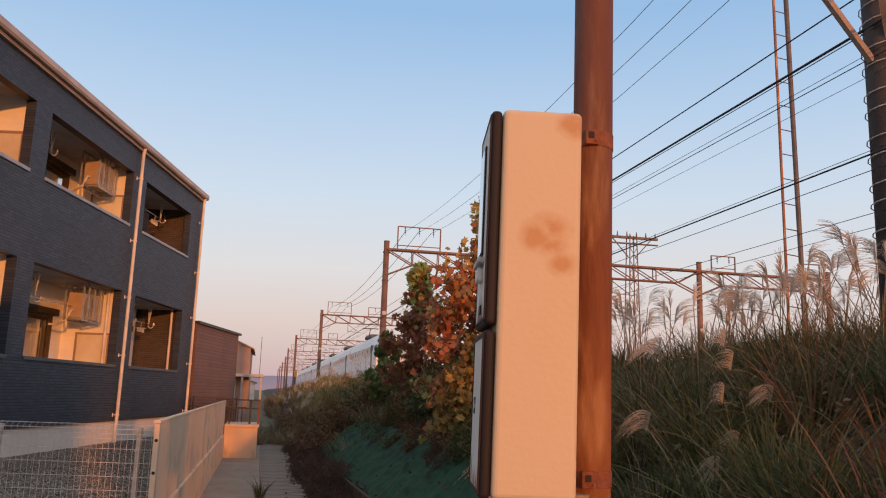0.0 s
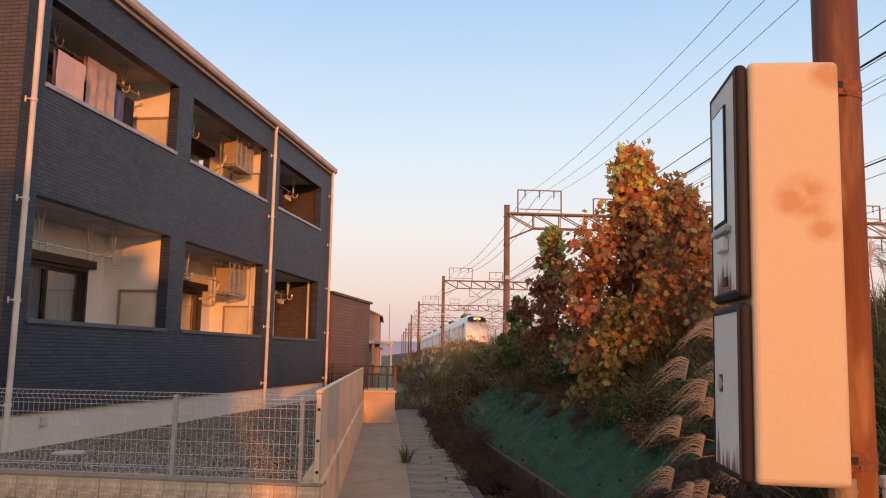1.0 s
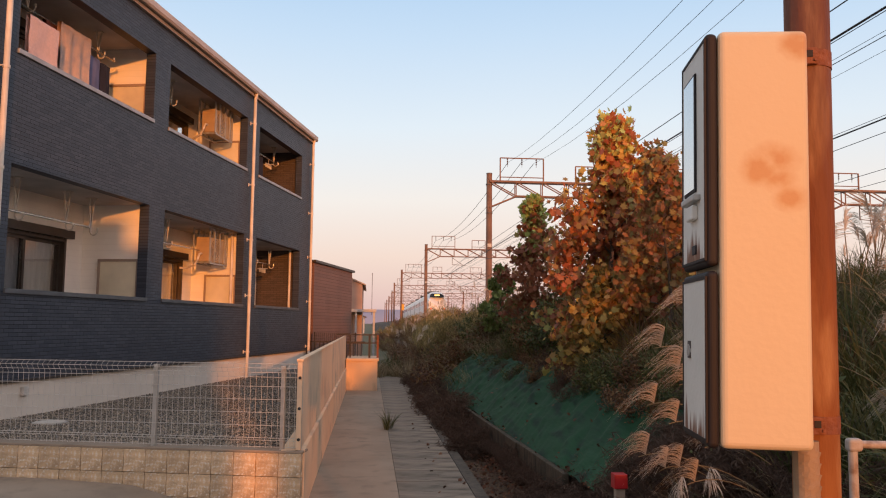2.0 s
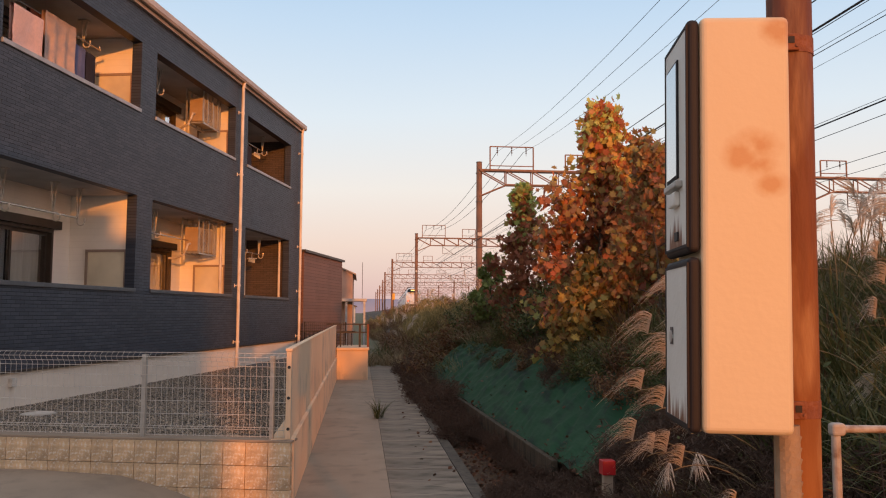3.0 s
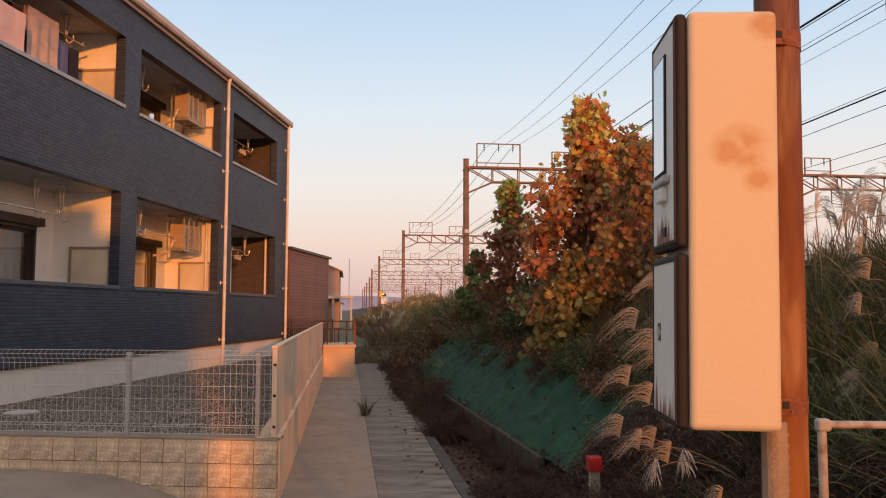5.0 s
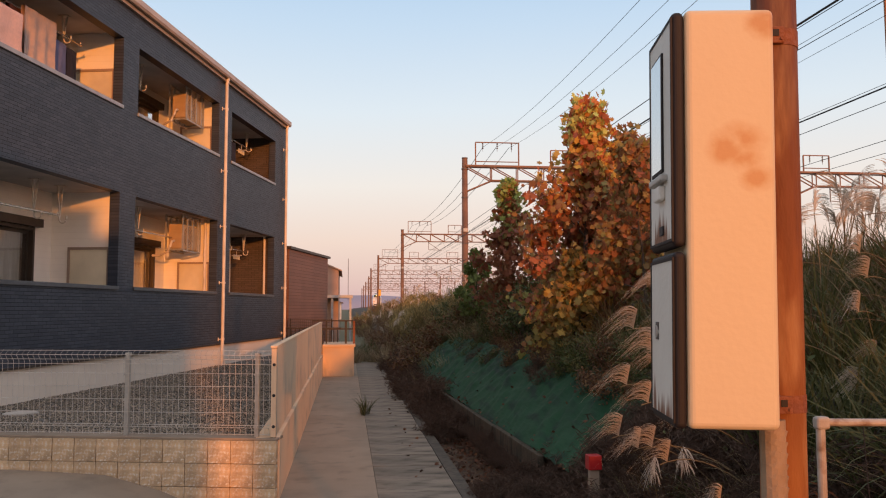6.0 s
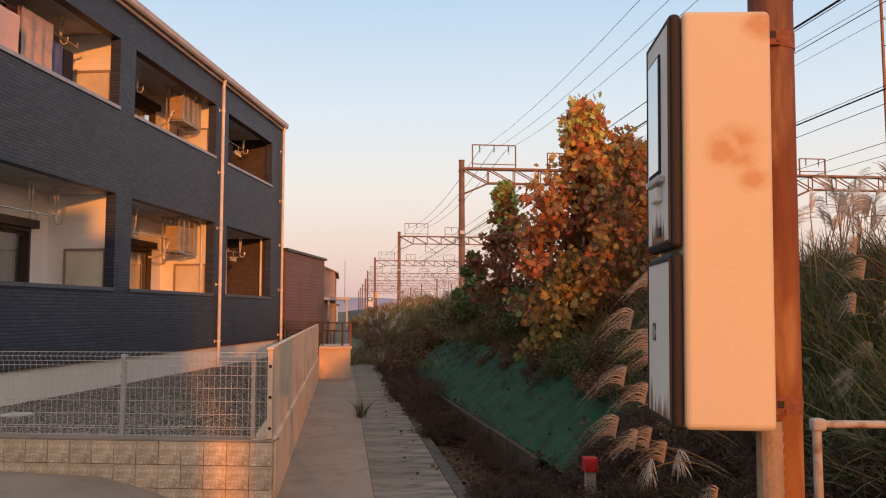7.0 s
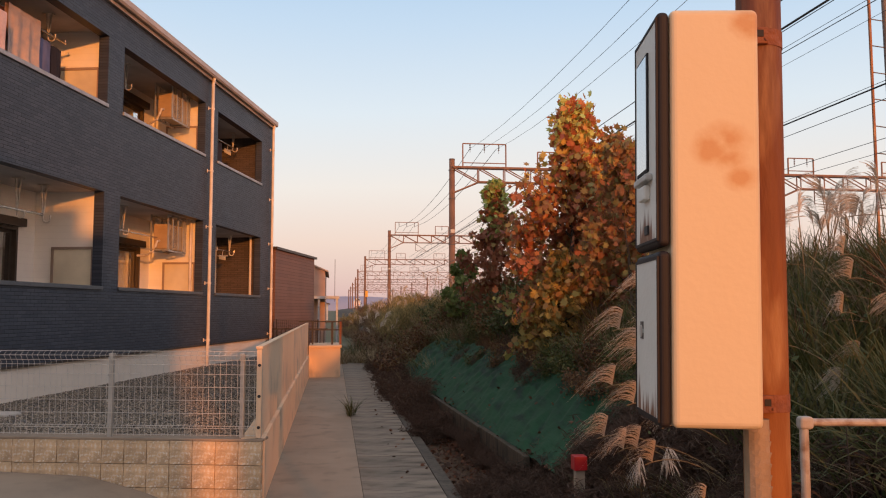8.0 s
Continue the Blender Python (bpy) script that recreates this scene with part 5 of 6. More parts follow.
def orient(n):
    """Random turns, one matrix each."""
    a, b, c = rngp.uniform(0, 6.283, n), rngp.uniform(-0.9, 0.9, n), rngp.uniform(-0.9, 0.9, n)
    ca, sa, cb, sb, cc, sc = np.cos(a), np.sin(a), np.cos(b), np.sin(b), np.cos(c), np.sin(c)
    z = np.zeros(n)
    o = np.ones(n)
    rz = np.stack([ca, -sa, z, sa, ca, z, z, z, o], 1).reshape(n, 3, 3)
    rx = np.stack([o, z, z, z, cb, -sb, z, sb, cb], 1).reshape(n, 3, 3)
    ry = np.stack([cc, z, sc, z, o, z, -sc, z, cc], 1).reshape(n, 3, 3)
    return rz @ rx @ ry


LOBED = np.array([(0, -0.5, 0), (0.22, -0.32, 0.02), (0.5, -0.22, -0.04), (0.3, 0.0, 0.03), (0.48, 0.25, -0.04), (0.17, 0.2, 0.02), (0, 0.55, -0.06), (-0.17, 0.2, 0.02), (-0.48, 0.25, -0.04), (-0.3, 0.0, 0.03), (-0.5, -0.22, -0.04), (-0.22, -0.32, 0.02)])
OVAL = np.array([(0, -0.5, 0), (0.2, -0.15, 0.04), (0.17, 0.2, 0.03), (0, 0.5, -0.05), (-0.17, 0.2, 0.03), (-0.2, -0.15, 0.04)])
NARROW = np.array([(0, -0.5, 0), (0.06, 0.0, 0.03), (0, 0.5, -0.06), (-0.06, 0, 0.03)])


def leaf_mesh(name, centres, sizes, shape, mat, hang=True):
    n, k = len(centres), len(shape)
    rot = orient(n)
    base = shape[:, [0, 2, 1]] if hang else shape     # hanging leaves stand upright, the rest lie flat
    v = np.einsum("nij,kj->nki", rot, base) * sizes[:, None, None] + centres[:, None, :]
    faces = [tuple(range(i * k, i * k + k)) for i in range(n)]
    return from_arrays(name, v.reshape(-1, 3).tolist(), faces, mat)


def tree(label, u, v, z, h, w, n, size, mat, category="tree", taper=0.75, low=0.05, shape=LOBED, seed=1, limbs=13):
    """Tapered trunk, rising limbs with twigs, leaves gathered round the twigs."""
    rr = random.Random(seed)
    t = thing("tree", label, category, at_path(u, v, z))
    bm = bmesh.new()
    p, pts = Vector((0, 0, 0)), []
    for i in range(8):
        pts.append((p.copy(), 0.045 * h / 4 * (1 - i / 8.5)))
        p += Vector((rr.uniform(-.05, .05), rr.uniform(-.05, .05), h * 0.96 / 7.5))
    for (a, ra), (b, rb) in zip(pts, pts[1:]):
        rod(bm, a, b, ra, rb, n=8)
    part("trunk", bm, BARK, t)
    tips = []
    bm = bmesh.new()
    for i in range(limbs):
        q = low + (0.97 - low) * (i + 0.5) / limbs
        a = pts[0][0].lerp(pts[-1][0], q)
        ang = i * 2.4 + rr.uniform(-.3, .3)
        env = w * (0.62 + 0.38 * math.sin(math.pi * min(1, q * 1.25))) * (1 - max(0, q - 0.35) / 0.65 * taper) * rr.uniform(0.75, 1.1)
        env = min(env, (1.05 - q) * h * 0.4)
        b = a + Vector((math.cos(ang) * env, math.sin(ang) * env, env * rr.uniform(0.2, 0.75)))
        rod(bm, a, b, 0.014 * h / 4, 0.005, n=5)
        for j in range(5):
            c = a.lerp(b, rr.uniform(0.25, 1.0))
            d = c + Vector((rr.uniform(-.35, .35), rr.uniform(-.35, .35), rr.uniform(-.25, .3))) * min(w * 0.6, env * 1.2)
            rod(bm, c, d, 0.005, 0.002, n=4)
            tips.append((c, d))
    for i in range(6):
        c = pts[-2][0].lerp(pts[-1][0], rr.random())
        tips.append((c, c + Vector((rr.uniform(-.12, .12), rr.uniform(-.12, .12), rr.uniform(0, .12))) * w * 0.7))
    part("branchwork", bm, BARK, t)
    idx = rngp.integers(0, len(tips), n)
    f = rngp.random(n)[:, None]
    A, Bq = np.array([tuple(x[0]) for x in tips]), np.array([tuple(x[1]) for x in tips])
    c = A[idx] * (1 - f) + Bq[idx] * f + np.clip(rngp.normal(0, 0.105 * w, (n, 3)), -0.17 * w, 0.17 * w)
    c[:, 2] = np.clip(c[:, 2], 0.03, h * 1.0)
    ob = new("crown", leaf_mesh("crown", c, rngp.uniform(0.6, 1.25, n) * size, shape, mat))
    ob.parent = t
    tagged(ob, kind="stuff")
    return t


def bush_meshes(name, mat, n, w, h, size, shape=OVAL, hang=False):
    """Leaves round many thin stems that fan up from the root."""
    stems = 26
    bm = bmesh.new()
    ends = []
    for i in range(stems):
        a, r = rngp.uniform(0, 6.283), w * math.sqrt(rngp.random())
        b = Vector((math.cos(a) * r, math.sin(a) * r, h * (1 - 0.55 * (r / w) ** 2) * rngp.uniform(0.6, 1.05)))
        a0 = Vector((b.x * 0.35, b.y * 0.35, 0))
        rod(bm, a0, b, 0.006, 0.003, n=4)
        ends.append((tuple(a0), tuple(b)))
    twigs = mesh_of("twigs", bm, BARK)
    A, Bq = np.array([e[0] for e in ends]), np.array([e[1] for e in ends])
    idx = rngp.integers(0, stems, n)
    f = np.sqrt(rngp.random(n))[:, None]
    c = A[idx] * (1 - f) + Bq[idx] * f + rngp.normal(0, 0.11 * w, (n, 3))
    c[:, 2] = np.maximum(c[:, 2], 0.02)
    return twigs, leaf_mesh(name, c, rngp.uniform(0.55, 1.3, n) * size, shape, mat, hang)


def bush(kind, label, meshes, u, v, z, s=1.0, rz=0, group="bushes on the embankment"):
    t = thing(kind, label, "bush", at_path(u, v, z, rz), group)
    for nm, me in (("branchwork", meshes[0]), ("foliage", meshes[1])):
        ob = new(nm, me)
        ob.parent = t
        ob.matrix_basis = Matrix.Diagonal((s, s, s, 1))
        tagged(ob, kind="stuff")
    return t


def blade_mesh(name, n, h, spread, width, mat, droop=0.6):
    """Arching tapered grass blades."""
    verts, faces = [], []
    S = 6
    for i in range(n):
        a, r0 = rngp.uniform(0, 6.283), spread * 0.25 * math.sqrt(rngp.random())
        hh = h * rngp.uniform(0.55, 1.05)
        out = spread * rngp.uniform(0.15, 1.0)
        dr = droop * rngp.uniform(0.2, 1.2)
        ca, sa = math.cos(a), math.sin(a)
        tw = rngp.uniform(-0.8, 0.8)
        o = len(verts)
        for s in range(S + 1):
            q = s / S
            rad = r0 + out * q ** 1.6
            z = hh * (q - dr * 0.55 * q ** 3.2)
            ww = width * (1 - q) ** 0.6 * (0.5 + 0.5 * min(1, q * 5)) + 0.0006
            px, py = -sa * math.cos(tw) + ca * math.sin(tw), ca * math.cos(tw) + sa * math.sin(tw)
            x, y = ca * rad, sa * rad
            verts.append((x - px * ww, y - py * ww, max(z, 0.0)))
            verts.append((x + px * ww, y + py * ww, max(z, 0.0)))
        for s in range(S):
            k = o + 2 * s
            faces.append((k, k + 1, k + 3, k + 2))
    return from_arrays(name, verts, faces, mat)


def plume_mesh(name, mat, length=0.32, hairs=60, droop=False):
    """A silvery feather head: fine strands that leave the stem and arch to one side; droop: they hang."""
    verts, faces = [], []
    for i in range(hairs):
        q = i / hairs
        base = np.array((0.02 * q, 0, length * 0.45 * q))
        d = rngp.uniform(-0.5, 0.5)
        L = length * rngp.uniform(0.4, 1.05) * (1 - 0.3 * q)
        o = len(verts)
        for s in range(7):
            f = s / 6
            if droop:
                p = base + np.array((L * (0.95 * f - 0.15 * f * f), d * L * 0.55 * f * (1 + 0.5 * f), L * (0.4 * f - 1.05 * f * f + 0.25 * d * f)))
            else:
                p = base + np.array((L * (f * 0.4 + 0.3 * f * f), d * L * 0.5 * f, L * (0.95 * f - 0.5 * f * f)))
            ww = 0.0019 * (1 - f) + 0.0008
            verts.append((p[0], p[1] - ww, p[2]))
            verts.append((p[0], p[1] + ww, p[2] + 0.003))
        for s in range(6):
            k = o + 2 * s
            faces.append((k, k + 1, k + 3, k + 2))
    return from_arrays(name, verts, faces, mat)


def slope_z(u):
    prof = [(2.04, -0.1), (2.07, 0.2), (2.2, 0.36), (2.6, 0.7), (3.2, 1.1), (4.0, 1.45), (4.9, 1.7), (5.8, 1.82), (6.8, 1.9), (8.2, 2.25), (20, 2.3)]
    return float(np.interp(u, [p[0] for p in prof], [p[1] for p in prof]))


GRASS_GREEN = leaf_material("green_brown_grass", [(0.0, (0.04, 0.056, 0.02)), (0.4, (0.085, 0.095, 0.034)), (0.78, (0.17, 0.145, 0.06)), (1.0, (0.31, 0.235, 0.125))], spread=0.75)
GRASS_DRY = leaf_material("dry_straw_grass", [(0.0, (0.12, 0.085, 0.045)), (0.5, (0.28, 0.21, 0.12)), (1.0, (0.48, 0.38, 0.24))], spread=0.7)
PLUME = leaf_material("silver_plume", [(0.0, (0.5, 0.42, 0.34)), (1.0, (0.72, 0.63, 0.53))], spread=0.8)
AUTUMN = leaf_material("autumn_maple_leaves", [(0.0, (0.66, 0.42, 0.10)), (0.12, (0.46, 0.36, 0.10)), (0.24, (0.26, 0.29, 0.10)), (0.34, (0.42, 0.18, 0.08)), (0.44, (0.26, 0.09, 0.06)), (0.52, (0.32, 0.26, 0.10)), (0.6, (0.44, 0.12, 0.065)), (0.7, (0.54, 0.21, 0.08)), (0.78, (0.66, 0.40, 0.10)), (0.87, (0.60, 0.60, 0.18)), (1.0, (0.42, 0.62, 0.22))], spread=0.38, height=(0.0, 4.2))
GOLD = leaf_material("gold_green_leaves", [(0.0, (0.28, 0.13, 0.05)), (0.25, (0.17, 0.18, 0.06)), (0.5, (0.30, 0.17, 0.06)), (0.75, (0.42, 0.26, 0.07)), (0.9, (0.52, 0.36, 0.09)), (1.0, (0.22, 0.09, 0.05))], spread=0.9)
AUTUMN_OLIVE = leaf_material("olive_russet_leaves", [(0.0, (0.17, 0.16, 0.065)), (0.3, (0.30, 0.13, 0.07)), (0.5, (0.27, 0.25, 0.09)), (0.7, (0.36, 0.12, 0.065)), (1.0, (0.48, 0.42, 0.14))], spread=0.6, height=(0.0, 2.9))
AUTUMN_RED = leaf_material("dark_red_leaves", [(0.0, (0.210, 0.195, 0.075)), (0.4, (0.240, 0.090, 0.053)), (0.6, (0.300, 0.112, 0.060)), (0.75, (0.26, 0.33, 0.10)), (1.0, (0.44, 0.58, 0.18))], spread=0.35, height=(0.0, 2.9))
BUSH_GREEN = leaf_material("dark_green_leaves", [(0.0, (0.045, 0.066, 0.024)), (0.5, (0.08, 0.1, 0.034)), (1.0, (0.17, 0.14, 0.05))], spread=0.7)
SAPLING = leaf_material("fresh_green_leaves", [(0.0, (0.09, 0.13, 0.04)), (1.0, (0.2, 0.26, 0.08))], spread=0.8)
BUSH_BROWN = leaf_material("brown_russet_leaves", [(0.0, (0.09, 0.055, 0.036)), (0.5, (0.17, 0.08, 0.04)), (0.8, (0.21, 0.13, 0.055)), (1.0, (0.12, 0.12, 0.045))], spread=0.7)
BUSH_OLIVE = leaf_material("olive_straw_leaves", [(0.0, (0.11, 0.105, 0.045)), (0.4, (0.23, 0.19, 0.075)), (0.75, (0.42, 0.31, 0.13)), (1.0, (0.6, 0.48, 0.27))], spread=0.7)
TWIG_BROWN = leaf_material("dry_purple_brown_stems", [(0.0, (0.07, 0.045, 0.035)), (1.0, (0.15, 0.095, 0.07))], spread=0.8)
DEAD_LEAF = leaf_material("fallen_leaves", [(0.0, (0.05, 0.028, 0.019)), (0.6, (0.10, 0.045, 0.026)), (0.9, (0.19, 0.075, 0.04)), (1.0, (0.3, 0.17, 0.08))], spread=0.9)


def stuff_at(name, me, u, v, z, rz, s, label, category="grass", group="", tilt=0.0):
    ob = new(name, me)
    ob.matrix_basis = PM @ pose(u, v, z, tilt, 0, rz) @ Matrix.Diagonal((s, s, s, 1))
    return tagged(ob, label, category, group, "stuff")


def pampas(u, v, z, s, meshes, plume_meshes, plumes, rz):
    t = thing("pampas_grass", "tall arching pampas grass clump with pale feathery plumes", "grass", at_path(u, v, z, rz), "pampas grass clumps")
    ob = new("blades", meshes)
    ob.parent = t
    ob.matrix_basis = Matrix.Diagonal((s, s, s, 1))
    tagged(ob, kind="stuff")
    for i in range(plumes):
        a = rngp.uniform(0, 6.283)
        h = s * rngp.uniform(1.25, 1.75)
        r = s * rngp.uniform(0.1, 0.45)
        top = Vector((math.cos(a) * r, math.sin(a) * r, h))
        mid = Vector((math.cos(a) * r * 0.3, math.sin(a) * r * 0.3, h * 0.6))
        p = part("stem", tube(bmesh.new(), [(0, 0, 0), mid, top], 0.004, 4), GRASS_DRY, t)
        q = new("plume", plume_meshes[i % len(plume_meshes)])
        q.parent = p
        q.matrix_basis = Matrix.Translation(top) @ Matrix.Rotation(a + rngp.uniform(-.5, .5), 4, "Z") @ Matrix.Diagonal((1.05, 1.05, 1.05, 1))
    return t


def low_plume(u, v, z, reach, plume_meshes, rz):
    """A single stem that leans far out, with a drooping head."""
    t = thing("pampas_plume", "pale drooping pampas plume leaning out of the slope", "grass", at_path(u, v, z, rz), "leaning plumes")
    pts = [Vector((-reach * q, 0.03 * math.sin(q * 3), reach * (0.75 * q - 0.5 * q * q))) for q in (0, 0.15, 0.3, 0.45, 0.6, 0.75, 0.9, 1.0)]
    part("stem", tube(bmesh.new(), pts, 0.0025, 4), GRASS_DRY, t)
    q = new("plume", plume_meshes[int(u * 100 + z * 10) % len(plume_meshes)])
    q.parent = t
    tagged(q, kind="stuff")
    q.matrix_basis = Matrix.Translation(pts[-2]) @ pose(0, 0, 0, 0, -20, 180) @ Matrix.Diagonal((0.66, 0.66, 0.66, 1))
    return t


def planting():
    rr = random.Random(3)
    # trees on the slope
    tree("young maple tree with gold, orange and red autumn leaves", 3.62, 11.0, 0.4, 4.55, 1.18, 8200, 0.104, AUTUMN, seed=4, limbs=38, low=0.02, taper=0.95)
    tree("low golden-green maple shoots under the young maple", 3.12, 10.2, 0.72, 1.75, 0.78, 1900, 0.1, GOLD, seed=17, taper=0.5, limbs=20)
    tree("slim dark-red young tree with a green top", 3.35, 15.0, 1.2, 3.12, 0.9, 2500, 0.115, AUTUMN_RED, seed=8, taper=0.85, limbs=24)
    tree("russet autumn tree behind the maple", 4.42, 11.5, 1.5, 2.9, 1.25, 3600, 0.105, AUTUMN_OLIVE, seed=21, limbs=30, taper=0.6)
    tree("olive and russet shrubby tree on the slope", 3.95, 9.6, 1.5, 2.35, 1.0, 2800, 0.092, AUTUMN_OLIVE, seed=31, taper=0.4)
    tree("small green leafy sapling", 3.25, 18.2, 1.2, 1.9, 0.6, 1000, 0.12, SAPLING, seed=12, taper=0.6)
    # bushes
    bg = [bush_meshes("foliage", BUSH_GREEN, 1500, 0.62, 0.95, 0.075) for _ in range(2)]
    bb = [bush_meshes("foliage", BUSH_BROWN, 1300, 0.62, 0.9, 0.075) for _ in range(2)]
    bo = [bush_meshes("foliage", BUSH_OLIVE, 2400, 0.7, 0.95, 0.13, NARROW, True) for _ in range(2)]
    bt = [bush_meshes("foliage", TWIG_BROWN, 1700, 0.5, 0.55, 0.11, NARROW) for _ in range(2)]
    for i in range(26):
        v = 11.6 + i * 0.55 + rr.uniform(-.3, .3)
        u = 3.25 + rr.uniform(-.15, 0.9)
        bush("bush", "dense dark-green bush on the embankment", rr.choice(bg), u, v, slope_z(u) - .05, rr.uniform(0.7, 1.15), rr.uniform(0, 360))
    for i in range(12):
        v = 12 + i * 0.9 + rr.uniform(-.3, .3)
        u = 3.7 + rr.uniform(-.5, 0.9)
        bush("bush", "russet-brown bush on the embankment", rr.choice(bb), u, v, slope_z(u) - .05, rr.uniform(0.8, 1.25), rr.uniform(0, 360))
    for i in range(30):
        v = 18 + i * 0.75 + rr.uniform(-.4, .4)
        u = 2.3 + rr.uniform(-.6, 1.8)
        bush("bush", "olive and golden bush on the embankment", rr.choice(bo if u > 2.5 else bt + bb), u, v, slope_z(u) - .05, rr.uniform(0.8, 1.3), rr.uniform(0, 360))
    for i in range(34):
        v = 26 + i * 1.9 + rr.uniform(-.6, .6)
        u = 2.2 + rr.uniform(-1.2, 3.0)
        bush("bush", "far tangle of bushes beside the railway", rr.choice(bo + bb), u, v, max(-.3, slope_z(u)) - .05, rr.uniform(0.9, 1.4), rr.uniform(0, 360))
    # dry purple-brown weeds along the ditch
    for i in range(26):
        v = 10.5 + i * 0.45 + rr.uniform(-.2, .2)
        u = 1.72 + rr.uniform(-.25, .25)
        bush("weed_clump", "dry purple-brown weed clump in the ditch", rr.choice(bt), u, v, -0.12, rr.uniform(0.75, 1.25) * (0.6 if v < 12 else 0.95), rr.uniform(0, 360), "weeds in the ditch")
    for i in range(46):
        v = 3.3 + rr.uniform(0, 3.1)
        u = 1.4 + rr.uniform(0, 1.35)
        bush("weed_clump", "flattened dry weeds at the foot of the slope", rr.choice(bt), u, v, (slope_z(u) if u > 1.8 else -0.12) - .12, rr.uniform(0.5, 0.8), rr.uniform(0, 360), "weeds at the slope's foot")
    for i in range(26):
        bush("weed_clump", "small dry weeds along the kerb", rr.choice(bt), SHEET_FOOT(6.4 + i * 0.24) - 0.14 + rr.uniform(-.06, .05), 6.4 + i * 0.24, -0.05 + rr.uniform(0, .08), rr.uniform(0.22, 0.42), rr.uniform(0, 360), "weeds along the kerb")
    # matted weeds where the kerb disappears
    for i in range(34):
        v, u = 6.2 + rr.uniform(0, 1.5), 1.45 + rr.uniform(0, 0.95)
        bush("weed_clump", "matted dry weeds over the kerb's end", rr.choice(bt), u, v, -0.12 + max(0, u - 1.9) * 0.5, rr.uniform(0.35, 0.6), rr.uniform(0, 360), "weeds at the slope's foot")
    for i in range(30):
        v, u = 5.5 + rr.uniform(0, 0.9), 2.0 + rr.uniform(0, 1.0)
        bush("weed_clump", "matted dry weeds over the sheet's end", rr.choice(bt), u, v, 0.12 + (u - 2.0) * 0.7, rr.uniform(0.35, 0.6), rr.uniform(0, 360), "weeds at the slope's foot")
    for i in range(9):
        bush("weed_clump", "dry weeds round the boundary stake", rr.choice(bt), 1.72 + i * 0.05, 4.95 + rr.uniform(-.15, .15), 0.12 + rr.uniform(0, .12), rr.uniform(0.5, 0.7), rr.uniform(0, 360), "weeds at the slope's foot")
    # overgrown upper edge of the sheet
    for i in range(70):
        v = 5.6 + i * 0.19 + rr.uniform(-.2, .2)
        u = 2.88 - 0.028 * (v - 6) + rr.uniform(-.12, .4)
        bush("bush", "low dark weeds hanging over the green sheet", rr.choice(bt + bg + bb), u, v, slope_z(u) - .08, rr.uniform(0.35, 0.6), rr.uniform(0, 360), "weeds along the sheet")
    # pampas grass
    blades = [blade_mesh("blades", 95, 1.4, 1.05, 0.0095, GRASS_GREEN, 0.95), blade_mesh("blades", 110, 1.2, 1.0, 0.006, GRASS_DRY, 0.9), blade_mesh("blades", 100, 1.5, 0.95, 0.0085, GRASS_GREEN, 0.8)]
    plumes = [plume_mesh("plume", PLUME, rngp.uniform(0.26, 0.4), 34) for _ in range(4)]
    hanging = [plume_mesh("plume", PLUME, rngp.uniform(0.3, 0.42), 52, True) for _ in range(3)]
    for i in range(58):
        v = 3.0 + rr.uniform(0, 7.5)
        u = 3.1 + rr.uniform(-0.3, 3.0) if v < 6 else 4.6 + rr.uniform(-0.3, 2.2)
        pampas(u, v, slope_z(u) - .05, rr.uniform(0.42, 0.68), rr.choice(blades), plumes, rr.choice((0, 0, 1, 2)) if v > 4.8 else 0, rr.uniform(0, 360))
    for i in range(30):
        u = 4.2 + rr.uniform(0, 2.2)
        pampas(u, 5.2 + rr.uniform(0, 4.5), slope_z(u) - .05, rr.uniform(0.5, 0.78), blades[i % 2], plumes, rr.choice((2, 3, 4)), rr.uniform(0, 360))
    for i in range(56):
        v = 19 + rr.uniform(0, 28)
        u = 1.1 + rr.uniform(0, 3.4)
        pampas(u, v, max(-.3, slope_z(u)) - .05, rr.uniform(0.6, 0.95), blades[1], plumes, rr.choice((0, 1, 2, 3)), rr.uniform(0, 360))
    for u, v, z, r, a in ((2.25, 4.0, 1.38, 0.42, 10), (2.2, 4.1, 1.28, 0.4, 0), (2.25, 4.05, 1.2, 0.45, 5), (2.2, 4.1, 1.0, 0.45, 8), (2.25, 3.95, 0.92, 0.4, 15), (2.2, 4.0, 0.78, 0.45, 0), (2.3, 4.05, 0.7, 0.5, 12), (2.2, 3.7, 0.6, 0.3, 25), (2.15, 3.6, 0.5, 0.2, 40), (2.35, 4.2, 1.6, 0.45, 0), (3.3, 4.4, 1.75, 0.5, 330), (3.6, 3.9, 1.5, .4, 300), (2.9, 3.6, 1.1, .3, 280), (3.0, 4.2, 1.3, .4, 320)):
        low_plume(u, v, z, r, hanging, a)
    for u, v, z, r, a in ((3.19, 4.3, 1.93, .4, 20), (3.27, 4.3, 2.16, .45, 340), (3.23, 4.3, 1.79, .35, 10), (3.17, 4.3, 1.59, .4, 25), (3.12, 4.3, 1.18, .35, 0), (3.25, 4.3, 1.33, .4, 350), (2.09, 4.3, 0.75, .3, 75), (1.93, 4.3, 0.7, .25, 60), 
                          (1.8, 4.25, 1.5, .4, 0), (1.74, 4.2, 1.2, .45, 8), (1.69, 4.2, 0.93, .45, 5), (1.8, 4.2, 0.86, .4, 20)):
        m = Matrix.Rotation(radians(a), 3, "Z") @ Vector((0.9 * r, 0, 0))
        low_plume(u + m.x, v + m.y, z - 0.27 * r, r, hanging, a)
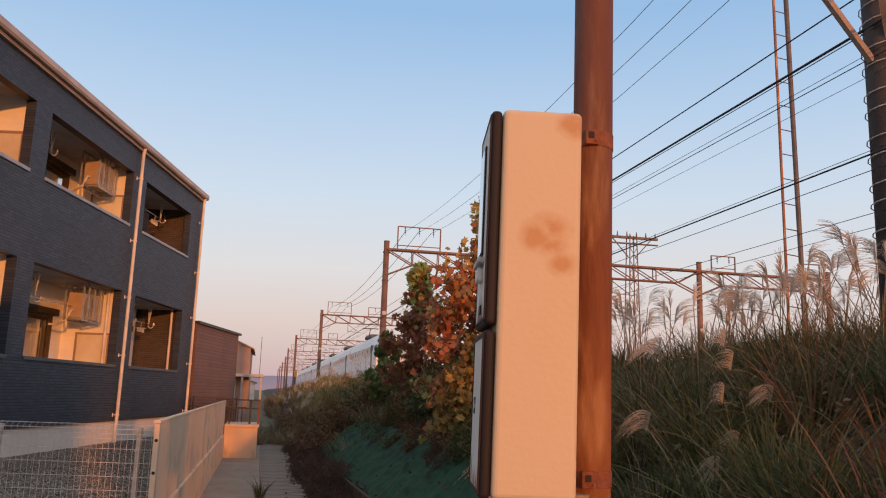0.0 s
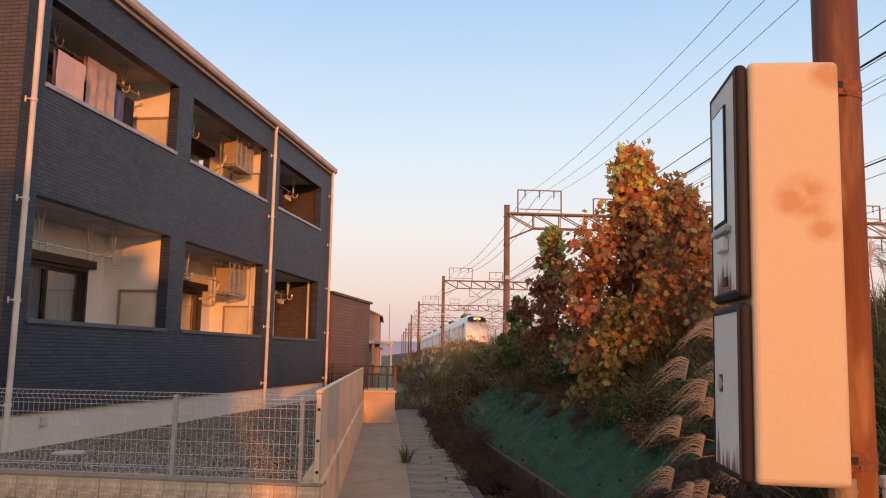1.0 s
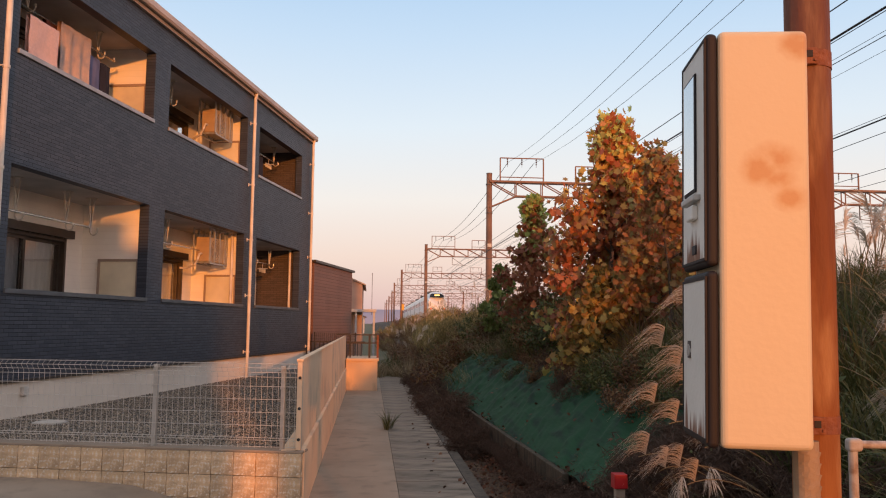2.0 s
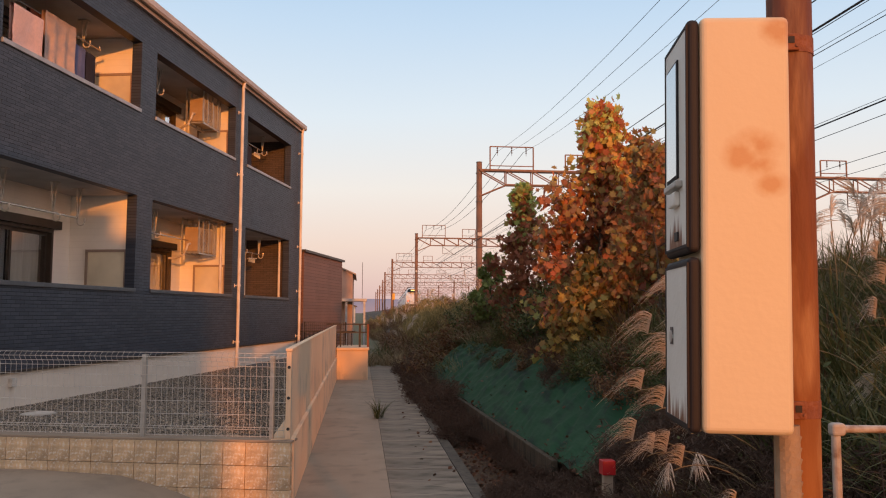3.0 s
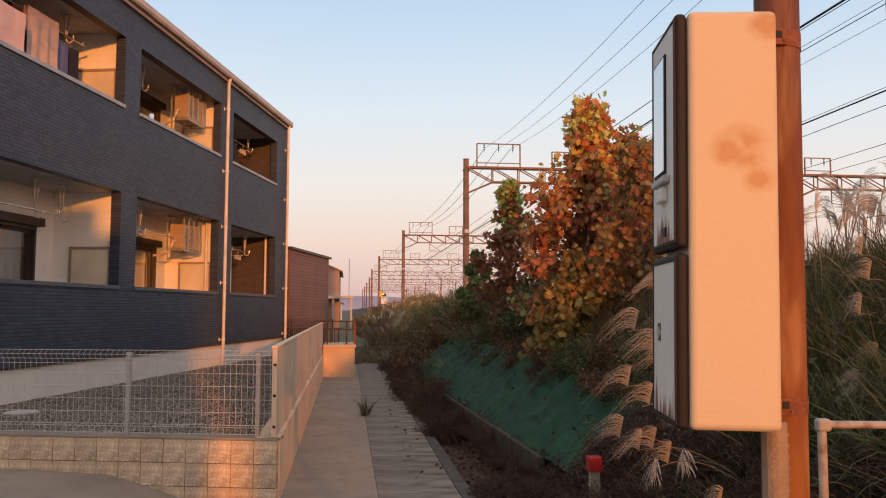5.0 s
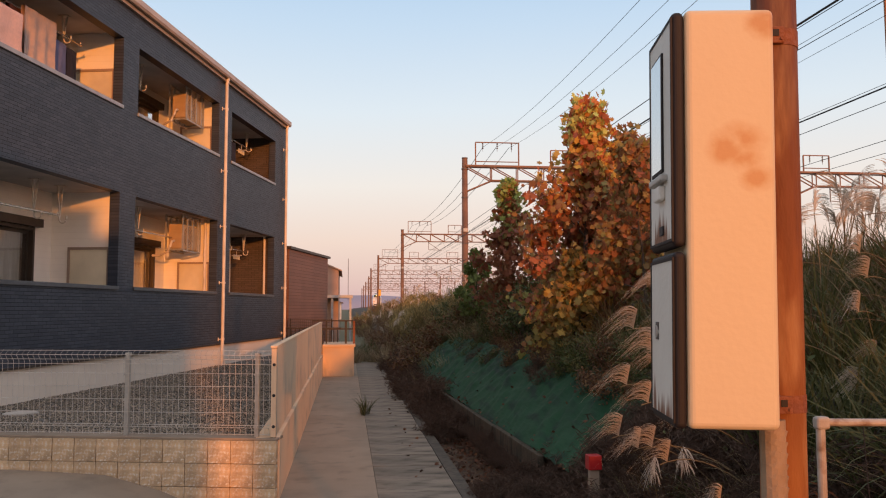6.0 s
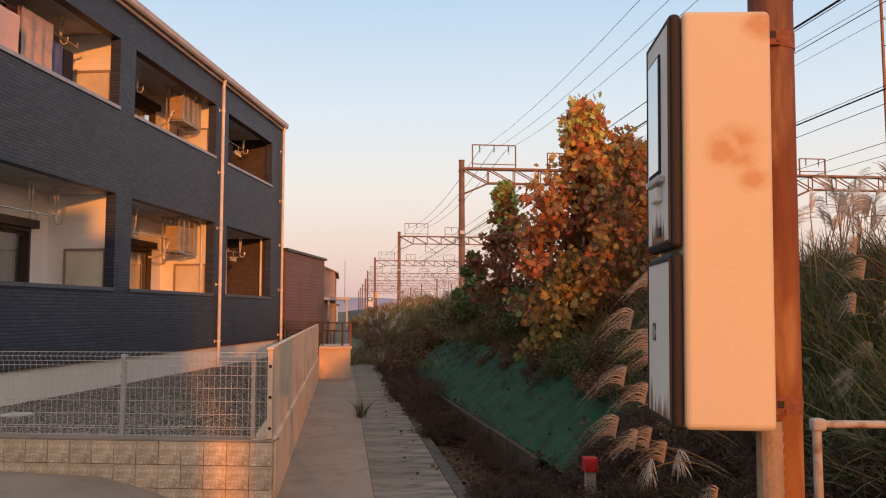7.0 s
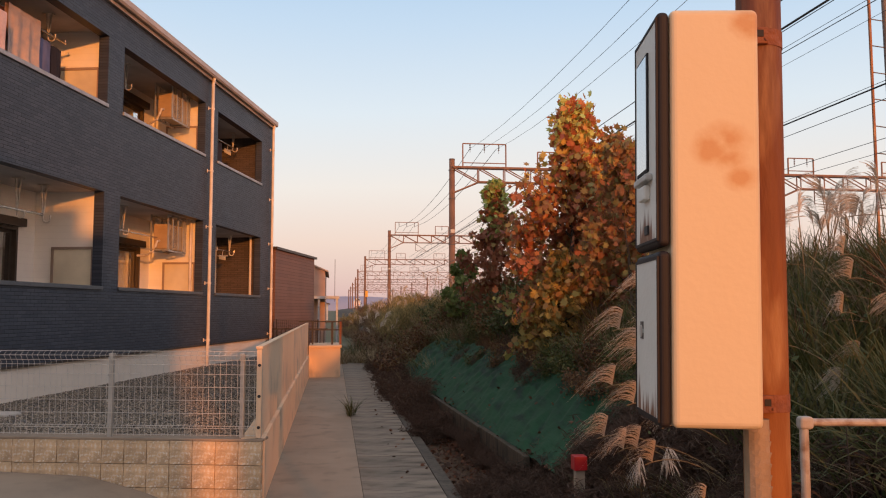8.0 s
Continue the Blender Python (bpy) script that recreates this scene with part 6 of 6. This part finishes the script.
    # weeds over the bare slope
    small = [blade_mesh("weeds", 60, 0.42, 0.35, 0.005, GRASS_GREEN), blade_mesh("weeds", 60, 0.36, 0.4, 0.005, GRASS_DRY)]
    for i in range(150):
        v = 2 + rr.uniform(0, 30)
        u = 3.0 + rr.uniform(0, 3.4) if 5.2 < v < 19 else 1.95 + rr.uniform(0, 4)
        stuff_at("weeds", rr.choice(small), u, v, slope_z(u) - .03, rr.uniform(0, 360), rr.uniform(0.7, 1.6), "rough weeds on the embankment", group="weeds on the embankment")
    stuff_at("grass_tuft", small[0], 0.53, 12.55, 0.0, 20, 0.85, "green grass tuft growing from a joint of the path")
    stuff_at("grass_tuft", blade_mesh("weeds", 40, 0.3, 0.2, 0.005, GRASS_GREEN), 0.5, 12.4, 0.0, 70, 0.8, "green grass tuft growing from a joint of the path")
    for i in range(20):
        stuff_at("grass_tuft", rr.choice(small), rr.uniform(-.2, 1.5), rr.uniform(24, 27), -0.05, rr.uniform(0, 360), rr.uniform(1.2, 2.2), "rank grass at the end of the path", group="grass at the path's end")
    tall = [blade_mesh("weeds", 70, 0.8, 0.75, 0.008, GRASS_GREEN, 1.0), blade_mesh("weeds", 60, 0.7, 0.8, 0.005, GRASS_DRY, 1.1), blade_mesh("weeds", 70, 0.85, 0.6, 0.0065, BUSH_BROWN, 0.9)]
    for i in range(290):
        v = 2.3 + rr.uniform(0, 7.4)
        u = 2.6 + rr.uniform(0, 5.2)
        if u < 3.0 and v > 5.2:
            continue
        stuff_at("weeds", rr.choice((tall[0], tall[0], tall[2]) if v < 4.4 else tall), u, v, slope_z(u) - .05, rr.uniform(0, 360), rr.uniform(0.6, 1.15), "rank weeds and grass covering the slope", group="weeds on the near slope", tilt=rr.uniform(-25, 10))
    # feathery grass between the far bushes
    for i in range(90):
        v = 15.5 + rr.uniform(0, 15)
        u = 1.75 + rr.uniform(0, 2.4)
        stuff_at("weeds", tall[i % 2], u, v, slope_z(u) - .05, rr.uniform(0, 360), rr.uniform(0.75, 1.15), "tall feathery grass among the bushes", group="feathery grass by the path", tilt=rr.uniform(-15, 10))
    for i in range(26):
        v, u = 3.1 + rr.uniform(0, 1.9), 1.8 + rr.uniform(0, 0.9)
        stuff_at("weeds", rr.choice(tall), u, v, slope_z(u) - .08, rr.uniform(0, 360), rr.uniform(0.4, 0.65), "dry bent grass at the foot of the slope", group="weeds on the near slope", tilt=rr.uniform(-30, 10))
    # vines on the slope near the barrier
    n = 5200
    uu = rngp.uniform(2.3, 6.3, n)
    vv = rngp.uniform(1.6, 9.5, n)
    zz = np.array([slope_z(u) for u in uu]) + rngp.uniform(0.0, 0.5, n) * np.abs(np.sin(uu * 3 + vv * 2))
    keep = ~((uu < 3.1) & (vv > 5.2))
    c = np.stack([uu, vv, zz], 1)[keep]
    tagged(new("vines", leaf_mesh("vines", c, rngp.uniform(0.03, 0.075, len(c)), OVAL, BUSH_GREEN, False)), "tangle of small-leaved vines over the slope", "vine", kind="stuff").matrix_basis = PM
    # fallen leaves
    spots = []
    for i in range(2200):
        v = 5.0 + 10 * rngp.random() ** 1.5
        q = rngp.random() ** 0.6
        spots.append((1.37 + q * (SHEET_FOOT(v) - 1.47), v, -0.13 + 0.05 * q + rngp.uniform(0, .05)))
    for i in range(75):
        v = rngp.uniform(6.3, 14)
        p = sheet_point(rngp.random() ** 1.8, v)
        spots.append((p[0], v, p[2] + 0.02))
    for i in range(45):
        v = rngp.uniform(6.3, 12)
        spots.append((SHEET_FOOT(v) + rngp.uniform(-.04, .06), v, 0.275))
    for i in range(30):
        spots.append((rngp.uniform(0.9, 1.23), rngp.uniform(4, 16), 0.012))
    c = np.array(spots)
    tagged(new("fallen_leaves", leaf_mesh("fallen_leaves", c, rngp.uniform(0.024, 0.06, len(c)), LOBED, DEAD_LEAF, False)), "scattered brown fallen leaves", "leaves", kind="stuff").matrix_basis = PM


TRAIN_GLASS_CLEAR = material("mirror_glass", (0.6, 0.65, 0.7), 0.08, metal=0.9, scale=1, bump=0)

setting()
apartment()
balcony_things()
lot()
cabinet()
pipe_rail()
railway()
the_train = train()
houses()
planting()
gutter_covers()


def motions():
    rows = [(0.0, 10.6, 64.5), (0.5, 10.6, 78.5), (1.0, 10.6, 92.5), (1.5, 10.4, 107.0), (2.0, 10.4, 122.0), (3.5, 10.2, 174.0), (4.0, 10.1, 192.0), (4.7, 10.1, 218.0), (8.0, 10.1, 340.0)]
    turn = {2.0: -0.6, 3.5: -2.4, 4.0: -2.5, 4.7: -2.5, 8.0: -2.2}
    walk(the_train, [(t, at_path(u, v, 2.62, turn.get(t, 0.0))) for t, u, v in rows])


motions()
